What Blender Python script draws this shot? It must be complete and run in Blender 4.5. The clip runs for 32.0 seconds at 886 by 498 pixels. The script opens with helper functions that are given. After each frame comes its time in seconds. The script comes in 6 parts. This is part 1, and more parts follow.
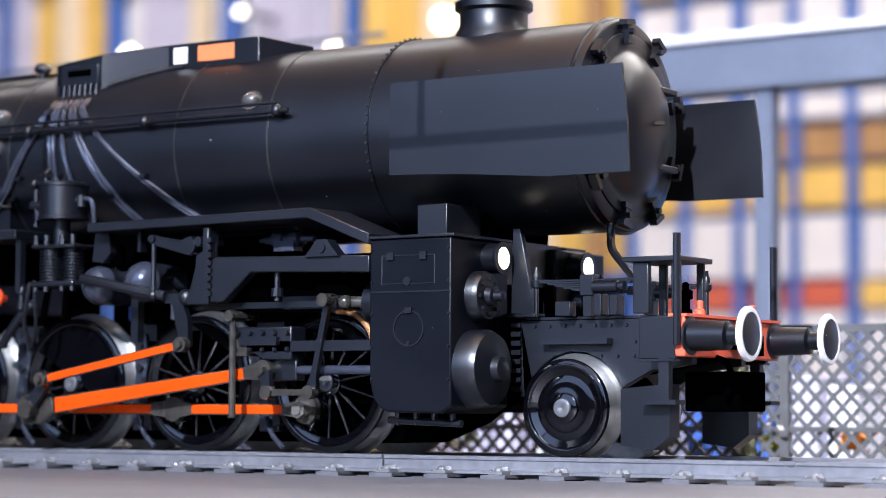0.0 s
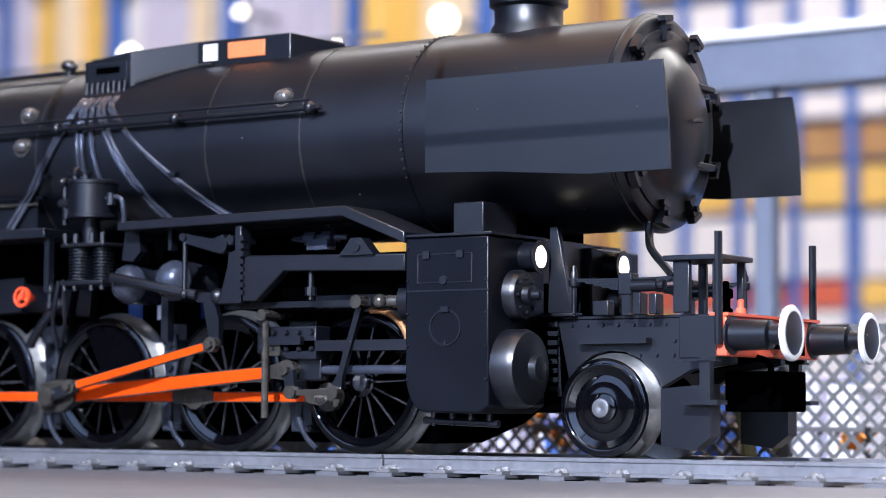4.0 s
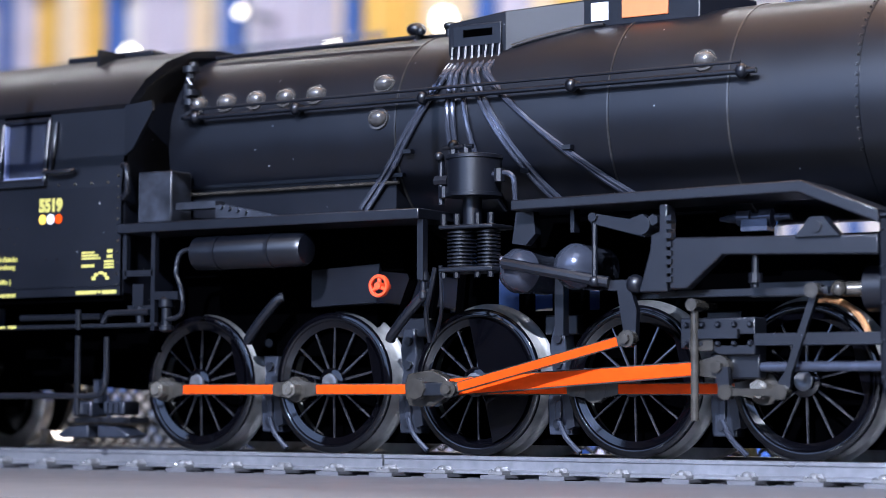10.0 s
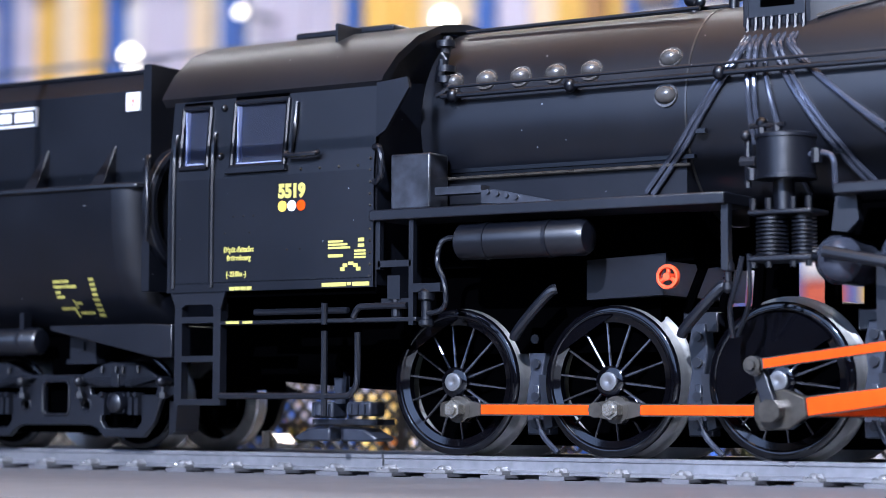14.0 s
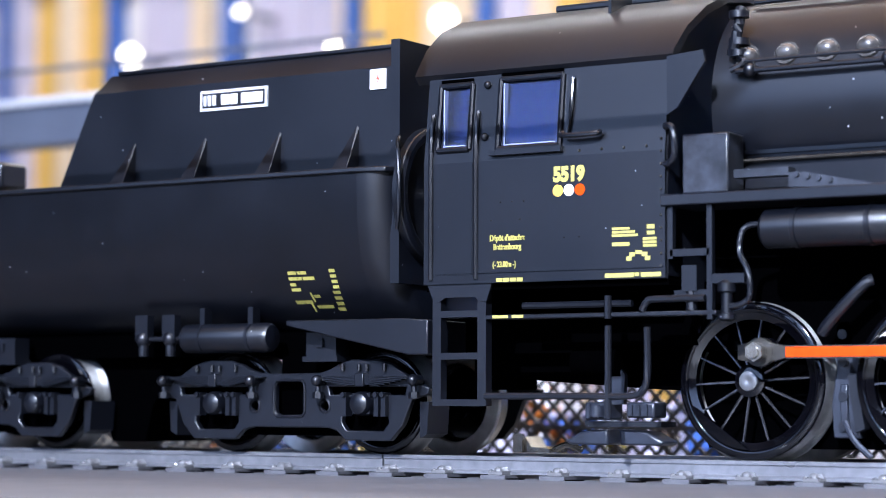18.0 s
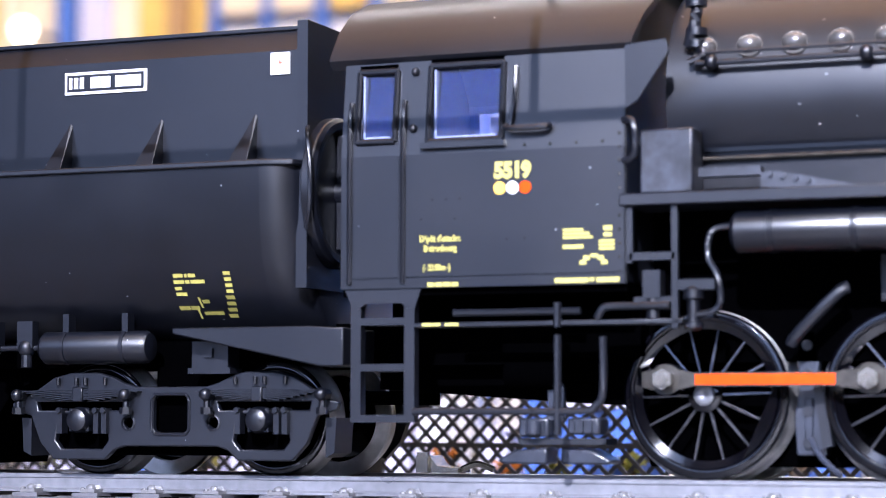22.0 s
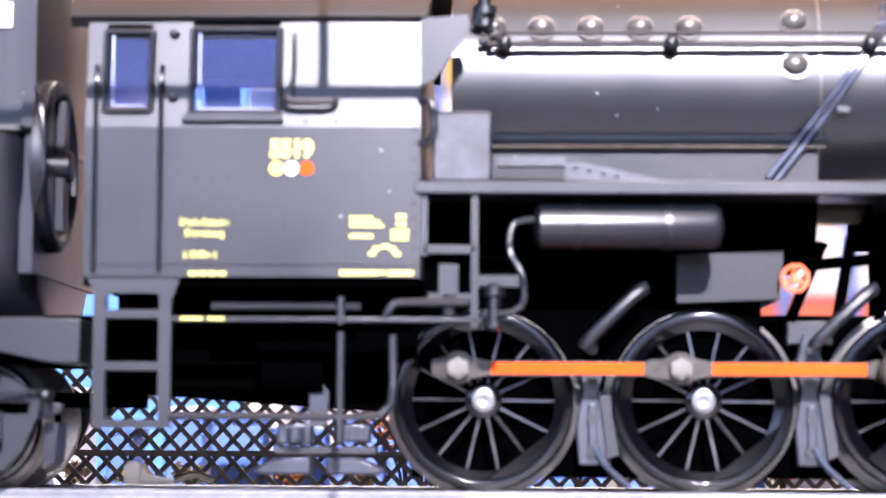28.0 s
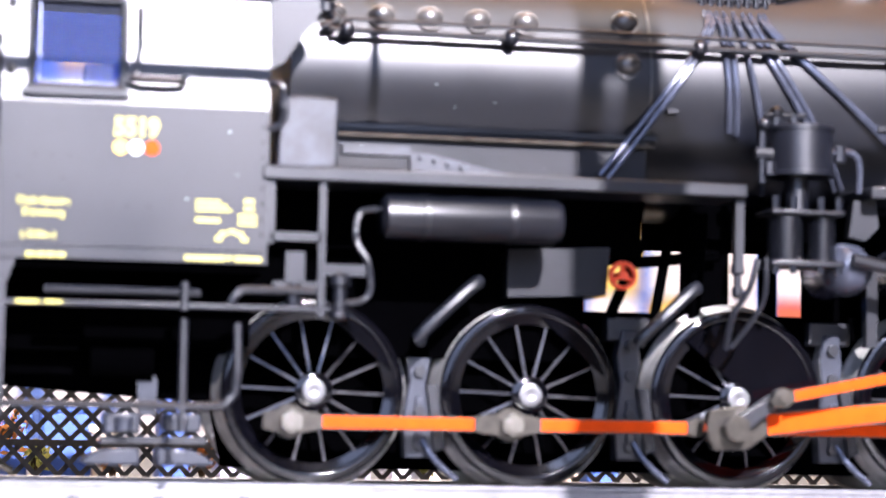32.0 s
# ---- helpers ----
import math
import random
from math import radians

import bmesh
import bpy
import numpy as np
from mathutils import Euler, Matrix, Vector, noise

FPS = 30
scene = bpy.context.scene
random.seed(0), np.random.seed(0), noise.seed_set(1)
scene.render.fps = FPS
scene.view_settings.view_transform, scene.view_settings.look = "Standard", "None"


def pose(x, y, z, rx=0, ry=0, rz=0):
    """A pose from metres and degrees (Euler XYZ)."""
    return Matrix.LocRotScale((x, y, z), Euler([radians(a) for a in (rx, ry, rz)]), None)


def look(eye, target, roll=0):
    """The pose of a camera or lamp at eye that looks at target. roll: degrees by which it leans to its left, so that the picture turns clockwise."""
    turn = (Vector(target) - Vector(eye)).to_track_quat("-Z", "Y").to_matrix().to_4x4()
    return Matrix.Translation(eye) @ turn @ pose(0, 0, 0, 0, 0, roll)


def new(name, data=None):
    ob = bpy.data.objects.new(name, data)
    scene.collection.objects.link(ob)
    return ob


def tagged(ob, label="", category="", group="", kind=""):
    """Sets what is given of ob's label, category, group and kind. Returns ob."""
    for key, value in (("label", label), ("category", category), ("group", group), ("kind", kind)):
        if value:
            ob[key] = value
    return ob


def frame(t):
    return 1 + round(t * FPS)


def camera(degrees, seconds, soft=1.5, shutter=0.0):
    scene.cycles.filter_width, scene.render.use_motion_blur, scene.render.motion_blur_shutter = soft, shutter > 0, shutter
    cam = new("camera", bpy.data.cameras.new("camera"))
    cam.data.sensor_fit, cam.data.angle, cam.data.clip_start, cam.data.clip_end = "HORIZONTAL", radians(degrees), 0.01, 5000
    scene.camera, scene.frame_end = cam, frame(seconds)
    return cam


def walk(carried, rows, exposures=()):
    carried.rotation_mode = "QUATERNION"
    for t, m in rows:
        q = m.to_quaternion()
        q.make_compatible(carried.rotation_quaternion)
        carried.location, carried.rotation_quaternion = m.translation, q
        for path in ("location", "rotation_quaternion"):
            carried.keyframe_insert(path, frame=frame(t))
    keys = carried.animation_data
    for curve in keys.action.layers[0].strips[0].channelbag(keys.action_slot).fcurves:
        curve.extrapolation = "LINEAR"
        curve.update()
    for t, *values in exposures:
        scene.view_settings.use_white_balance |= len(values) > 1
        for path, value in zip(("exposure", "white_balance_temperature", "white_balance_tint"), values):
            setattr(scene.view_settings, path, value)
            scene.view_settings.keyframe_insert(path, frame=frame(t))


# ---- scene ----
cam = camera(22.565, 32.0, soft=0.6)

# The locomotive is an H0 model: plan sizes below are those of the full-size engine in metres, built at 1:87.
S = 1 / 87

# seconds, eye x y z (full-size metres), yaw to the left of +y, pitch up, roll
EYES = [
    (0, 15.917, -18.419, 0.437, 32.64, 4.11, 0.24),
    (18, 15.917, -18.419, 0.437, 32.64, 4.11, 0.24),
    (18.5, 15.680, -18.549, 0.423, 31.72, 4.15, 0.28),
    (19, 15.689, -18.592, 0.420, 31.40, 4.17, 0.33),
    (19.5, 15.669, -18.586, 0.420, 31.05, 4.23, 0.28),
    (20, 15.670, -18.582, 0.420, 30.76, 4.25, 0.20),
    (20.5, 15.679, -18.434, 0.421, 28.25, 4.22, 0.07),
    (21, 15.699, -18.296, 0.419, 25.19, 4.23, 0.12),
    (21.5, 15.636, -18.334, 0.420, 23.09, 4.46, 0.12),
    (22, 15.642, -18.277, 0.421, 21.77, 4.59, 0.10),
    (22.5, 15.714, -18.148, 0.420, 19.86, 4.62, 0.20),
    (23, 15.602, -18.144, 0.419, 18.01, 4.61, 0.25),
    (23.5, 15.644, -18.074, 0.419, 16.37, 4.69, 0.15),
    (24, 15.703, -17.975, 0.420, 14.56, 4.74, 0.12),
    (24.5, 15.811, -17.871, 0.420, 13.25, 4.75, 0.21),
    (25, 15.759, -17.836, 0.419, 11.61, 4.76, 0.16),
    (25.5, 15.765, -17.803, 0.419, 9.80, 4.78, 0.19),
    (27.5, 15.779, -17.614, 0.417, 3.39, 4.78, 0.16),
    (28, 15.900, -17.540, 0.418, 1.82, 4.80, 0.33),
    (28.5, 15.890, -17.486, 0.419, 0.33, 4.74, 0.41),
    (29, 16.120, -17.432, 0.418, -0.75, 4.73, 0.53),
    (29.5, 16.200, -17.366, 0.417, -2.35, 4.71, 0.58),
    (30, 16.230, -17.329, 0.417, -3.50, 4.70, 0.69),
    (30.5, 16.259, -17.264, 0.417, -5.10, 4.72, 0.86),
    (31, 16.308, -17.188, 0.417, -7.89, 4.69, 0.83),
    (31.5, 16.338, -17.139, 0.417, -10.30, 4.65, 0.95),
    (32, 16.377, -17.100, 0.417, -11.85, 4.64, 0.95),
]


def eye_pose(x, y, z, yaw, pitch, roll):
    a, b = radians(yaw), radians(pitch)
    eye = Vector((x, y, z)) * S
    ahead = Vector((-math.sin(a) * math.cos(b), math.cos(a) * math.cos(b), math.sin(b)))
    return look(eye, eye + ahead, roll)


walk(cam, [(t, eye_pose(*e)) for t, *e in EYES],
     exposures=[(0, -0.56, 6200, 10), (5, -0.58, 6000, 10), (18, -0.48, 5800, 10), (20, -0.38, 5900, 14), (23, -0.16, 6300, 18), (25, 0.12, 6600, 21), (28, 0.06, 6900, 20), (32, 0.0, 6900, 18)])
# a small camera held a hand's width away: shallow depth of field
cam.data.dof.use_dof = True
cam.data.dof.focus_distance = 0.233
cam.data.dof.aperture_fstop = 39

# ---- light ----
world = bpy.data.worlds.new("room_air")
world.use_nodes = True
scene.world = world
world.node_tree.nodes["Background"].inputs[0].default_value = (0.62, 0.68, 0.85, 1)
world.node_tree.nodes["Background"].inputs[1].default_value = 0.25


def area_lamp(name, place, target, sx, sy, watts, colour):
    lamp = bpy.data.lights.new(name, "AREA")
    lamp.shape, lamp.size, lamp.size_y, lamp.energy, lamp.color = "RECTANGLE", sx, sy, watts, colour
    ob = new(name, lamp)
    ob.matrix_world = look(place, target)
    return ob


# ceiling panel over the camera's side; unseen fills beyond the layout and over the shelves
area_lamp("ceiling_panel_light", (0.5, -0.75, 1.64), (0.35, -0.4, 0), 0.9, 0.5, 9, (0.84, 0.88, 1.0))
for name, x, sx, watts in (("window_daylight", 0.35, 0.66, 18), ("second_window_daylight", -0.62, 1.18, 25)):
    area_lamp(name, (x, -1.9, 0.895), (x, 0, 0.895), sx, 1.41, watts, (0.46, 0.61, 1.0))
# the desk lamp that throws the hard shadows
LAMP_AT = Vector((0.31, -1.0, 0.60))
key = area_lamp("desk_lamp_light", LAMP_AT, (0.30, 0, 0.03), 0.012, 0.012, 9.5, (0.84, 0.87, 1.0))
key.data.shape, key.data.spread = "DISK", radians(56)
# unseen warm fill, added so the boiler top mirrors a bright brown ceiling
area_lamp("warm_ceiling_fill", (0.32, 0.25, 1.27), (0.32, 0.25, 3), 1.5, 0.9, 76, (1.0, 0.78, 0.56))
# unseen strip, added for white highlights on the wheel treads
area_lamp("added_strip_light", (0.15, 1.45, 1.14), (0.08, 0, 0), 1.1, 0.3, 20, (1.0, 0.93, 0.85))
# unseen fill, added so the treads mirror bright drawers
area_lamp("far_drawer_fill", (1.35, 1.15, 1.45), (1.4, 1.8, 0.2), 1.7, 0.25, 60, (1.0, 0.95, 0.92))
area_lamp("shelf_light", (-0.7, 1.15, 1.45), (-0.9, 1.8, 0.1), 2.4, 0.25, 56, (1.0, 0.95, 0.92))

# ---- materials ----


def material(name, colour, rough=0.5, metal=0.0, grain=0.25, scale=900.0, bump=0.15, spots=0.0, coat=0.0, emit=0.0, spec=0.5):
    """Paint, plastic or metal with two scales of unevenness and a little dust."""
    m = bpy.data.materials.new(name)
    m.use_nodes = True
    nt = m.node_tree
    b = nt.nodes["Principled BSDF"]
    b.inputs["Metallic"].default_value = metal
    b.inputs["Coat Weight"].default_value = coat
    b.inputs["Specular IOR Level"].default_value = spec
    co = nt.nodes.new("ShaderNodeTexCoord")
    n1 = nt.nodes.new("ShaderNodeTexNoise")
    n1.inputs["Scale"].default_value, n1.inputs["Detail"].default_value = scale, 6
    n2 = nt.nodes.new("ShaderNodeTexNoise")
    n2.inputs["Scale"].default_value, n2.inputs["Detail"].default_value = scale / 9, 3
    for n in (n1, n2):
        nt.links.new(co.outputs["Object"], n.inputs["Vector"])
    mixn = nt.nodes.new("ShaderNodeMath")
    mixn.operation = "MULTIPLY"
    nt.links.new(n1.outputs["Fac"], mixn.inputs[0])
    nt.links.new(n2.outputs["Fac"], mixn.inputs[1])
    ramp = nt.nodes.new("ShaderNodeValToRGB")
    nt.links.new(mixn.outputs[0], ramp.inputs[0])
    lo = [c * (1 - grain) for c in colour]
    hi = [min(1, c * (1 + grain)) for c in colour]
    ramp.color_ramp.elements[0].position, ramp.color_ramp.elements[1].position = 0.12, 0.42
    ramp.color_ramp.elements[0].color, ramp.color_ramp.elements[1].color = (*lo, 1), (*hi, 1)
    out = ramp.outputs["Color"]
    if spots:
        v = nt.nodes.new("ShaderNodeTexVoronoi")
        v.inputs["Scale"].default_value = 400
        nt.links.new(co.outputs["Object"], v.inputs["Vector"])
        lt = nt.nodes.new("ShaderNodeMath")
        lt.operation, lt.inputs[1].default_value = "LESS_THAN", spots
        nt.links.new(v.outputs["Distance"], lt.inputs[0])
        mx = nt.nodes.new("ShaderNodeMix")
        mx.data_type = "RGBA"
        nt.links.new(lt.outputs[0], mx.inputs[0])
        nt.links.new(out, mx.inputs[6])
        mx.inputs[7].default_value = (0.35, 0.36, 0.38, 1)
        out = mx.outputs[2]
    nt.links.new(out, b.inputs["Base Color"])
    rr = nt.nodes.new("ShaderNodeMapRange")
    rr.inputs[3].default_value, rr.inputs[4].default_value = rough * 0.75, min(1, rough * 1.25)
    nt.links.new(n2.outputs["Fac"], rr.inputs[0])
    nt.links.new(rr.outputs[0], b.inputs["Roughness"])
    if bump:
        bp = nt.nodes.new("ShaderNodeBump")
        bp.inputs["Strength"].default_value, bp.inputs["Distance"].default_value = bump, 0.0001
        nt.links.new(n1.outputs["Fac"], bp.inputs["Height"])
        nt.links.new(bp.outputs[0], b.inputs["Normal"])
    if emit:
        b.inputs["Emission Color"].default_value = (*colour, 1)
        b.inputs["Emission Strength"].default_value = emit
    return m


BLACK = material("matt_black_paint", (0.0020, 0.0026, 0.0050), 0.35, bump=0.03, spots=0.034, spec=0.55)
FRAME = material("blue_black_plastic", (0.0036, 0.0044, 0.0074), 0.36, bump=0.12, spots=0.02, spec=0.55)
MID = material("dark_cast_plastic", (0.0022, 0.0028, 0.0052), 0.35, bump=0.06, spots=0.02, spec=0.6)
BLOCK = material("dull_blue_black_paint", (0.0016, 0.0021, 0.0044), 0.4, bump=0.05, spots=0.02, spec=0.2)
SPOKE = material("blackened_spoke_metal", (0.11, 0.11, 0.12), 0.2, 0.85, 0.5)
# near-black without sheen: shade of recesses and inner parts put into the colour
DEEP = material("deep_shade_black", (0.0003, 0.0003, 0.0004), 0.8, spec=0.0, grain=0.2)
SCUFF = material("scuffed_black_plastic", (0.022, 0.025, 0.034), 0.4, grain=0.85, scale=700, bump=0.3, spots=0.06)
CLEAR = material("clear_plastic_edge", (0.22, 0.25, 0.40), 0.25, grain=0.1, bump=0)
CASING = material("dull_black_casing_paint", (0.0030, 0.0036, 0.0062), 0.38, spec=0.35, spots=0.02)
GLOSS = material("glossy_black_enamel", (0.0012, 0.0012, 0.0020), 0.08, bump=0.02, spec=0.5)
STEEL = material("bright_tread_steel", (0.64, 0.63, 0.60), 0.32, 0.95, 0.2)
# turned metal: the lathe's fine grooves run round the wheel
_s = STEEL.node_tree.nodes["Principled BSDF"]
_t = STEEL.node_tree.nodes.new("ShaderNodeTangent")
_t.direction_type, _t.axis = "RADIAL", "Y"
STEEL.node_tree.links.new(_t.outputs[0], _s.inputs["Tangent"])
_s.inputs["Anisotropic"].default_value, _s.inputs["Anisotropic Rotation"].default_value = 0.9, 0.25
GUN = material("burnished_dark_steel", (0.078, 0.071, 0.061), 0.22, 0.6, 0.4)
NUT = material("worn_bright_nut_steel", (0.34, 0.32, 0.28), 0.2, 0.75, 0.4)
ORANGE = material("orange_red_paint", (0.60, 0.052, 0.001), 0.5, grain=0.12, spec=0.08)
RED = material("red_beam_paint", (0.62, 0.10, 0.045), 0.45, grain=0.15)
VALVE = material("red_valve_plastic", (0.85, 0.08, 0.02), 0.4, grain=0.1)
WHITE = material("white_print", (0.70, 0.70, 0.70), 0.5, grain=0.04, bump=0)
CREAM = material("yellow_print", (0.44, 0.39, 0.09), 0.55, grain=0.08, bump=0)
AMBER = material("amber_print", (0.85, 0.5, 0.06), 0.5, grain=0.06, bump=0)
SIGNAL = material("signal_orange_plate", (0.56, 0.16, 0.05), 0.5, grain=0.08, bump=0)
COPPER = material("copper_tube", (0.60, 0.30, 0.13), 0.35, 0.7)
PLUG = material("scuffed_plug_metal", (0.10, 0.095, 0.092), 0.25, 0.5, 0.4)
BRASS = material("nickel_silver", (0.34, 0.31, 0.26), 0.24, 1.0)
LAMP = material("lit_lamp_lens", (1.0, 0.90, 0.72), 0.3, grain=0.02, bump=0, emit=5.0)
RAIL = material("grey_rail_metal", (0.24, 0.24, 0.255), 0.30, 0.6, 0.2)
SLEEPER = material("grey_sleeper_plastic", (0.095, 0.094, 0.103), 0.45, grain=0.2)
BED = material("grey_track_bed", (0.10, 0.099, 0.108), 0.55, grain=0.15, scale=500)
GROUND = material("layout_board_green_grey", (0.05, 0.05, 0.045), 0.85, grain=0.5, scale=300)
FENCE = material("fence_grey_plastic", (0.085, 0.084, 0.085), 0.42, grain=0.2)
GIRDER = material("light_grey_girder_paint", (0.115, 0.13, 0.17), 0.5, grain=0.1)
TRIM = material("white_girder_edge", (0.8, 0.8, 0.8), 0.5, grain=0.05)
BLUE = material("blue_rack_steel", (0.08, 0.17, 0.50), 0.45, grain=0.1, scale=60, bump=0)
CARD_WHITE = material("white_card", (0.80, 0.78, 0.78), 0.7, grain=0.06, scale=40, bump=0)
CARD_YELLOW = material("yellow_card", (0.80, 0.52, 0.13), 0.7, grain=0.1, scale=40, bump=0)
CARD_CREAM = material("cream_card", (0.80, 0.66, 0.47), 0.7, grain=0.1, scale=40, bump=0)
CARD_LILAC = material("pale_lilac_card", (0.55, 0.53, 0.66), 0.7, grain=0.06, scale=40, bump=0)
CARD_BROWN = material("brown_card", (0.42, 0.24, 0.10), 0.7, grain=0.1, scale=40, bump=0)
CARD_RED = material("red_card", (0.62, 0.13, 0.07), 0.7, grain=0.1, scale=40, bump=0)
CARD_BLUE = material("sky_blue_card", (0.036, 0.095, 0.33), 0.6, grain=0.1, scale=40, bump=0)
WALLPAINT = material("wall_paint", (0.07, 0.066, 0.066), 0.8, grain=0.06, scale=8, bump=0)
CEILPAINT = material("pine_ceiling_boards", (0.62, 0.46, 0.34), 0.85, grain=0.05, scale=8, bump=0)
CARPET = material("grey_carpet", (0.12, 0.12, 0.13), 0.95, grain=0.3, scale=120)
WOOD = material("table_wood", (0.32, 0.20, 0.11), 0.5, grain=0.3, scale=30)
PANEL = material("lit_ceiling_panel", (0.93, 0.96, 1.0), 0.5, grain=0.01, bump=0, emit=5.0)
BULB = material("lit_spot_bulb", (1.0, 0.86, 0.62), 0.4, grain=0.01, bump=0, emit=14.0)

GLASS = bpy.data.materials.new("window_glass")
GLASS.use_nodes = True
CAP = material("bright_axle_end", (0.15, 0.15, 0.155), 0.32, 0.6, 0.1, bump=0)
SKY = material("sky_blue_board", (0.05, 0.17, 0.46), 0.7, grain=0.12, scale=6, bump=0)
CLIP = material("shiny_clip_plastic", (0.16, 0.158, 0.16), 0.16, 0.2, 0.1, bump=0)
SHOE = material("scuffed_blue_grey_plastic", (0.016, 0.019, 0.028), 0.32, grain=0.5, scale=600, bump=0.2, spec=0.6)
PIPE = material("polished_grey_pipe", (0.055, 0.062, 0.085), 0.2, 0.5)
LEAF_LIME = material("lime_yellow_foliage", (0.30, 0.32, 0.06), 0.7, grain=0.4, scale=300)
LEAF_RUST = material("rusty_orange_foliage", (0.70, 0.27, 0.04), 0.7, grain=0.4, scale=300)
LEAF_PALE = material("pale_dry_foliage", (0.30, 0.27, 0.22), 0.7, grain=0.3, scale=300)
BARK = material("lichen_green_bark", (0.16, 0.17, 0.09), 0.8, grain=0.5, scale=400)
TWIG = material("brown_twig", (0.10, 0.06, 0.03), 0.7, grain=0.4)
# the thin highlight lines of bands and rivets are put into this bright metal
BAND = material("bright_edge_metal", (0.12, 0.115, 0.11), 0.3, 0.9)

SLATE = material("dark_frame_lacquer", (0.012, 0.012, 0.014), 0.5, grain=0.2)
_g = GLASS.node_tree.nodes["Principled BSDF"]
_g.inputs["Base Color"].default_value = (0.55, 0.62, 0.88, 1)
_g.inputs["Transmission Weight"].default_value = 0.97
_g.inputs["Roughness"].default_value = 0.0
_g.inputs["IOR"].default_value = 1.42
# blue reflection of the room put into the tint of the glass
_g.inputs["Specular Tint"].default_value = (0.16, 0.34, 1.0, 1)

# ---- mesh tools (full-size metres) ----


def B():
    return bmesh.new()


def box(bm, x0, x1, y0, y1, z0, z1):
    m = Matrix.LocRotScale(((x0 + x1) / 2, (y0 + y1) / 2, (z0 + z1) / 2), None, (abs(x1 - x0), abs(y1 - y0), abs(z1 - z0)))
    bmesh.ops.create_cube(bm, size=1, matrix=m)
    return bm


def cyl(bm, p, q, r, r2=None, n=24, caps=True):
    p, q = Vector(p), Vector(q)
    turn = (q - p).to_track_quat("Z", "Y").to_matrix().to_4x4()
    m = Matrix.Translation((p + q) / 2) @ turn
    bmesh.ops.create_cone(bm, cap_ends=caps, segments=n, radius1=r, radius2=r if r2 is None else r2, depth=(q - p).length, matrix=m)
    return bm


def ball(bm, p, r, sx=1, sy=1, sz=1, u=14, v=9):
    bmesh.ops.create_uvsphere(bm, u_segments=u, v_segments=v, radius=1, matrix=Matrix.LocRotScale(p, None, (r * sx, r * sy, r * sz)))
    return bm


def prism(bm, pts, y0, y1):
    """A side outline in x and z, pushed through from y0 to y1."""
    a = [bm.verts.new((x, y0, z)) for x, z in pts]
    b = [bm.verts.new((x, y1, z)) for x, z in pts]
    n = len(pts)
    bm.faces.new(a), bm.faces.new(b[::-1])
    for i in range(n):
        bm.faces.new((a[i], b[i], b[(i + 1) % n], a[(i + 1) % n]))
    return bm


def slab(bm, pts, z0, z1):
    """A plan outline in x and y between two heights."""
    a = [bm.verts.new((x, y, z0)) for x, y in pts]
    b = [bm.verts.new((x, y, z1)) for x, y in pts]
    n = len(pts)
    bm.faces.new(a[::-1]), bm.faces.new(b)
    for i in range(n):
        bm.faces.new((a[i], a[(i + 1) % n], b[(i + 1) % n], b[i]))
    return bm


def section(bm, pts, x0, x1):
    """A cross section in y and z, drawn along x."""
    a = [bm.verts.new((x0, y, z)) for y, z in pts]
    b = [bm.verts.new((x1, y, z)) for y, z in pts]
    n = len(pts)
    bm.faces.new(a), bm.faces.new(b[::-1])
    for i in range(n):
        bm.faces.new((a[i], b[i], b[(i + 1) % n], a[(i + 1) % n]))
    return bm


def lathe(bm, axis, prof, n=32, origin=(0, 0, 0), caps=True):
    """A turned shape; prof: (along, radius) pairs along the axis x, y or z; caps: close both ends."""
    rings = []
    for d, r in prof:
        ring = []
        for k in range(n):
            c, s = r * math.cos(2 * math.pi * k / n), r * math.sin(2 * math.pi * k / n)
            p = {"x": (d, c, s), "y": (c, d, s), "z": (c, s, d)}[axis]
            ring.append(bm.verts.new(Vector(origin) + Vector(p)))
        rings.append(ring)
    for a, b in zip(rings, rings[1:]):
        for k in range(n):
            bm.faces.new((a[k], b[k], b[(k + 1) % n], a[(k + 1) % n]))
    if caps:
        bm.faces.new(rings[0]), bm.faces.new(rings[-1][::-1])
    return bm


def tube(bm, pts, r, n=8):
    pts = [Vector(p) for p in pts]
    if len(pts) > 2:
        # rounded bends
        fine = []
        for i in range(len(pts) - 1):
            a, b, c, e = pts[max(i - 1, 0)], pts[i], pts[i + 1], pts[min(i + 2, len(pts) - 1)]
            for k in range(4):
                u = k / 4
                fine.append(0.5 * (2 * b + (c - a) * u + (2 * a - 5 * b + 4 * c - e) * u * u + (3 * b - a - 3 * c + e) * u ** 3))
        pts = fine + [pts[-1]]
    rings = []
    for i, p in enumerate(pts):
        d = (pts[min(i + 1, len(pts) - 1)] - pts[max(i - 1, 0)]).normalized()
        side = d.cross(Vector((0.13, 0.31, 0.94)))
        side.normalize()
        up = side.cross(d)
        rings.append([bm.verts.new(p + r * (math.cos(2 * math.pi * k / n) * side + math.sin(2 * math.pi * k / n) * up)) for k in range(n)])
    for a, b in zip(rings, rings[1:]):
        for k in range(n):
            bm.faces.new((a[k], b[k], b[(k + 1) % n], a[(k + 1) % n]))
    bm.faces.new(rings[0]), bm.faces.new(rings[-1][::-1])
    return bm


def finish(name, bm, mat, crease=35):
    bmesh.ops.recalc_face_normals(bm, faces=bm.faces)
    bmesh.ops.scale(bm, vec=(S, S, S), verts=bm.verts)
    me = bpy.data.meshes.new(name)
    bm.to_mesh(me)
    bm.free()
    me.materials.append(mat)
    me.polygons.foreach_set("use_smooth", [True] * len(me.polygons))
    me.set_sharp_from_angle(angle=radians(crease))
    return me


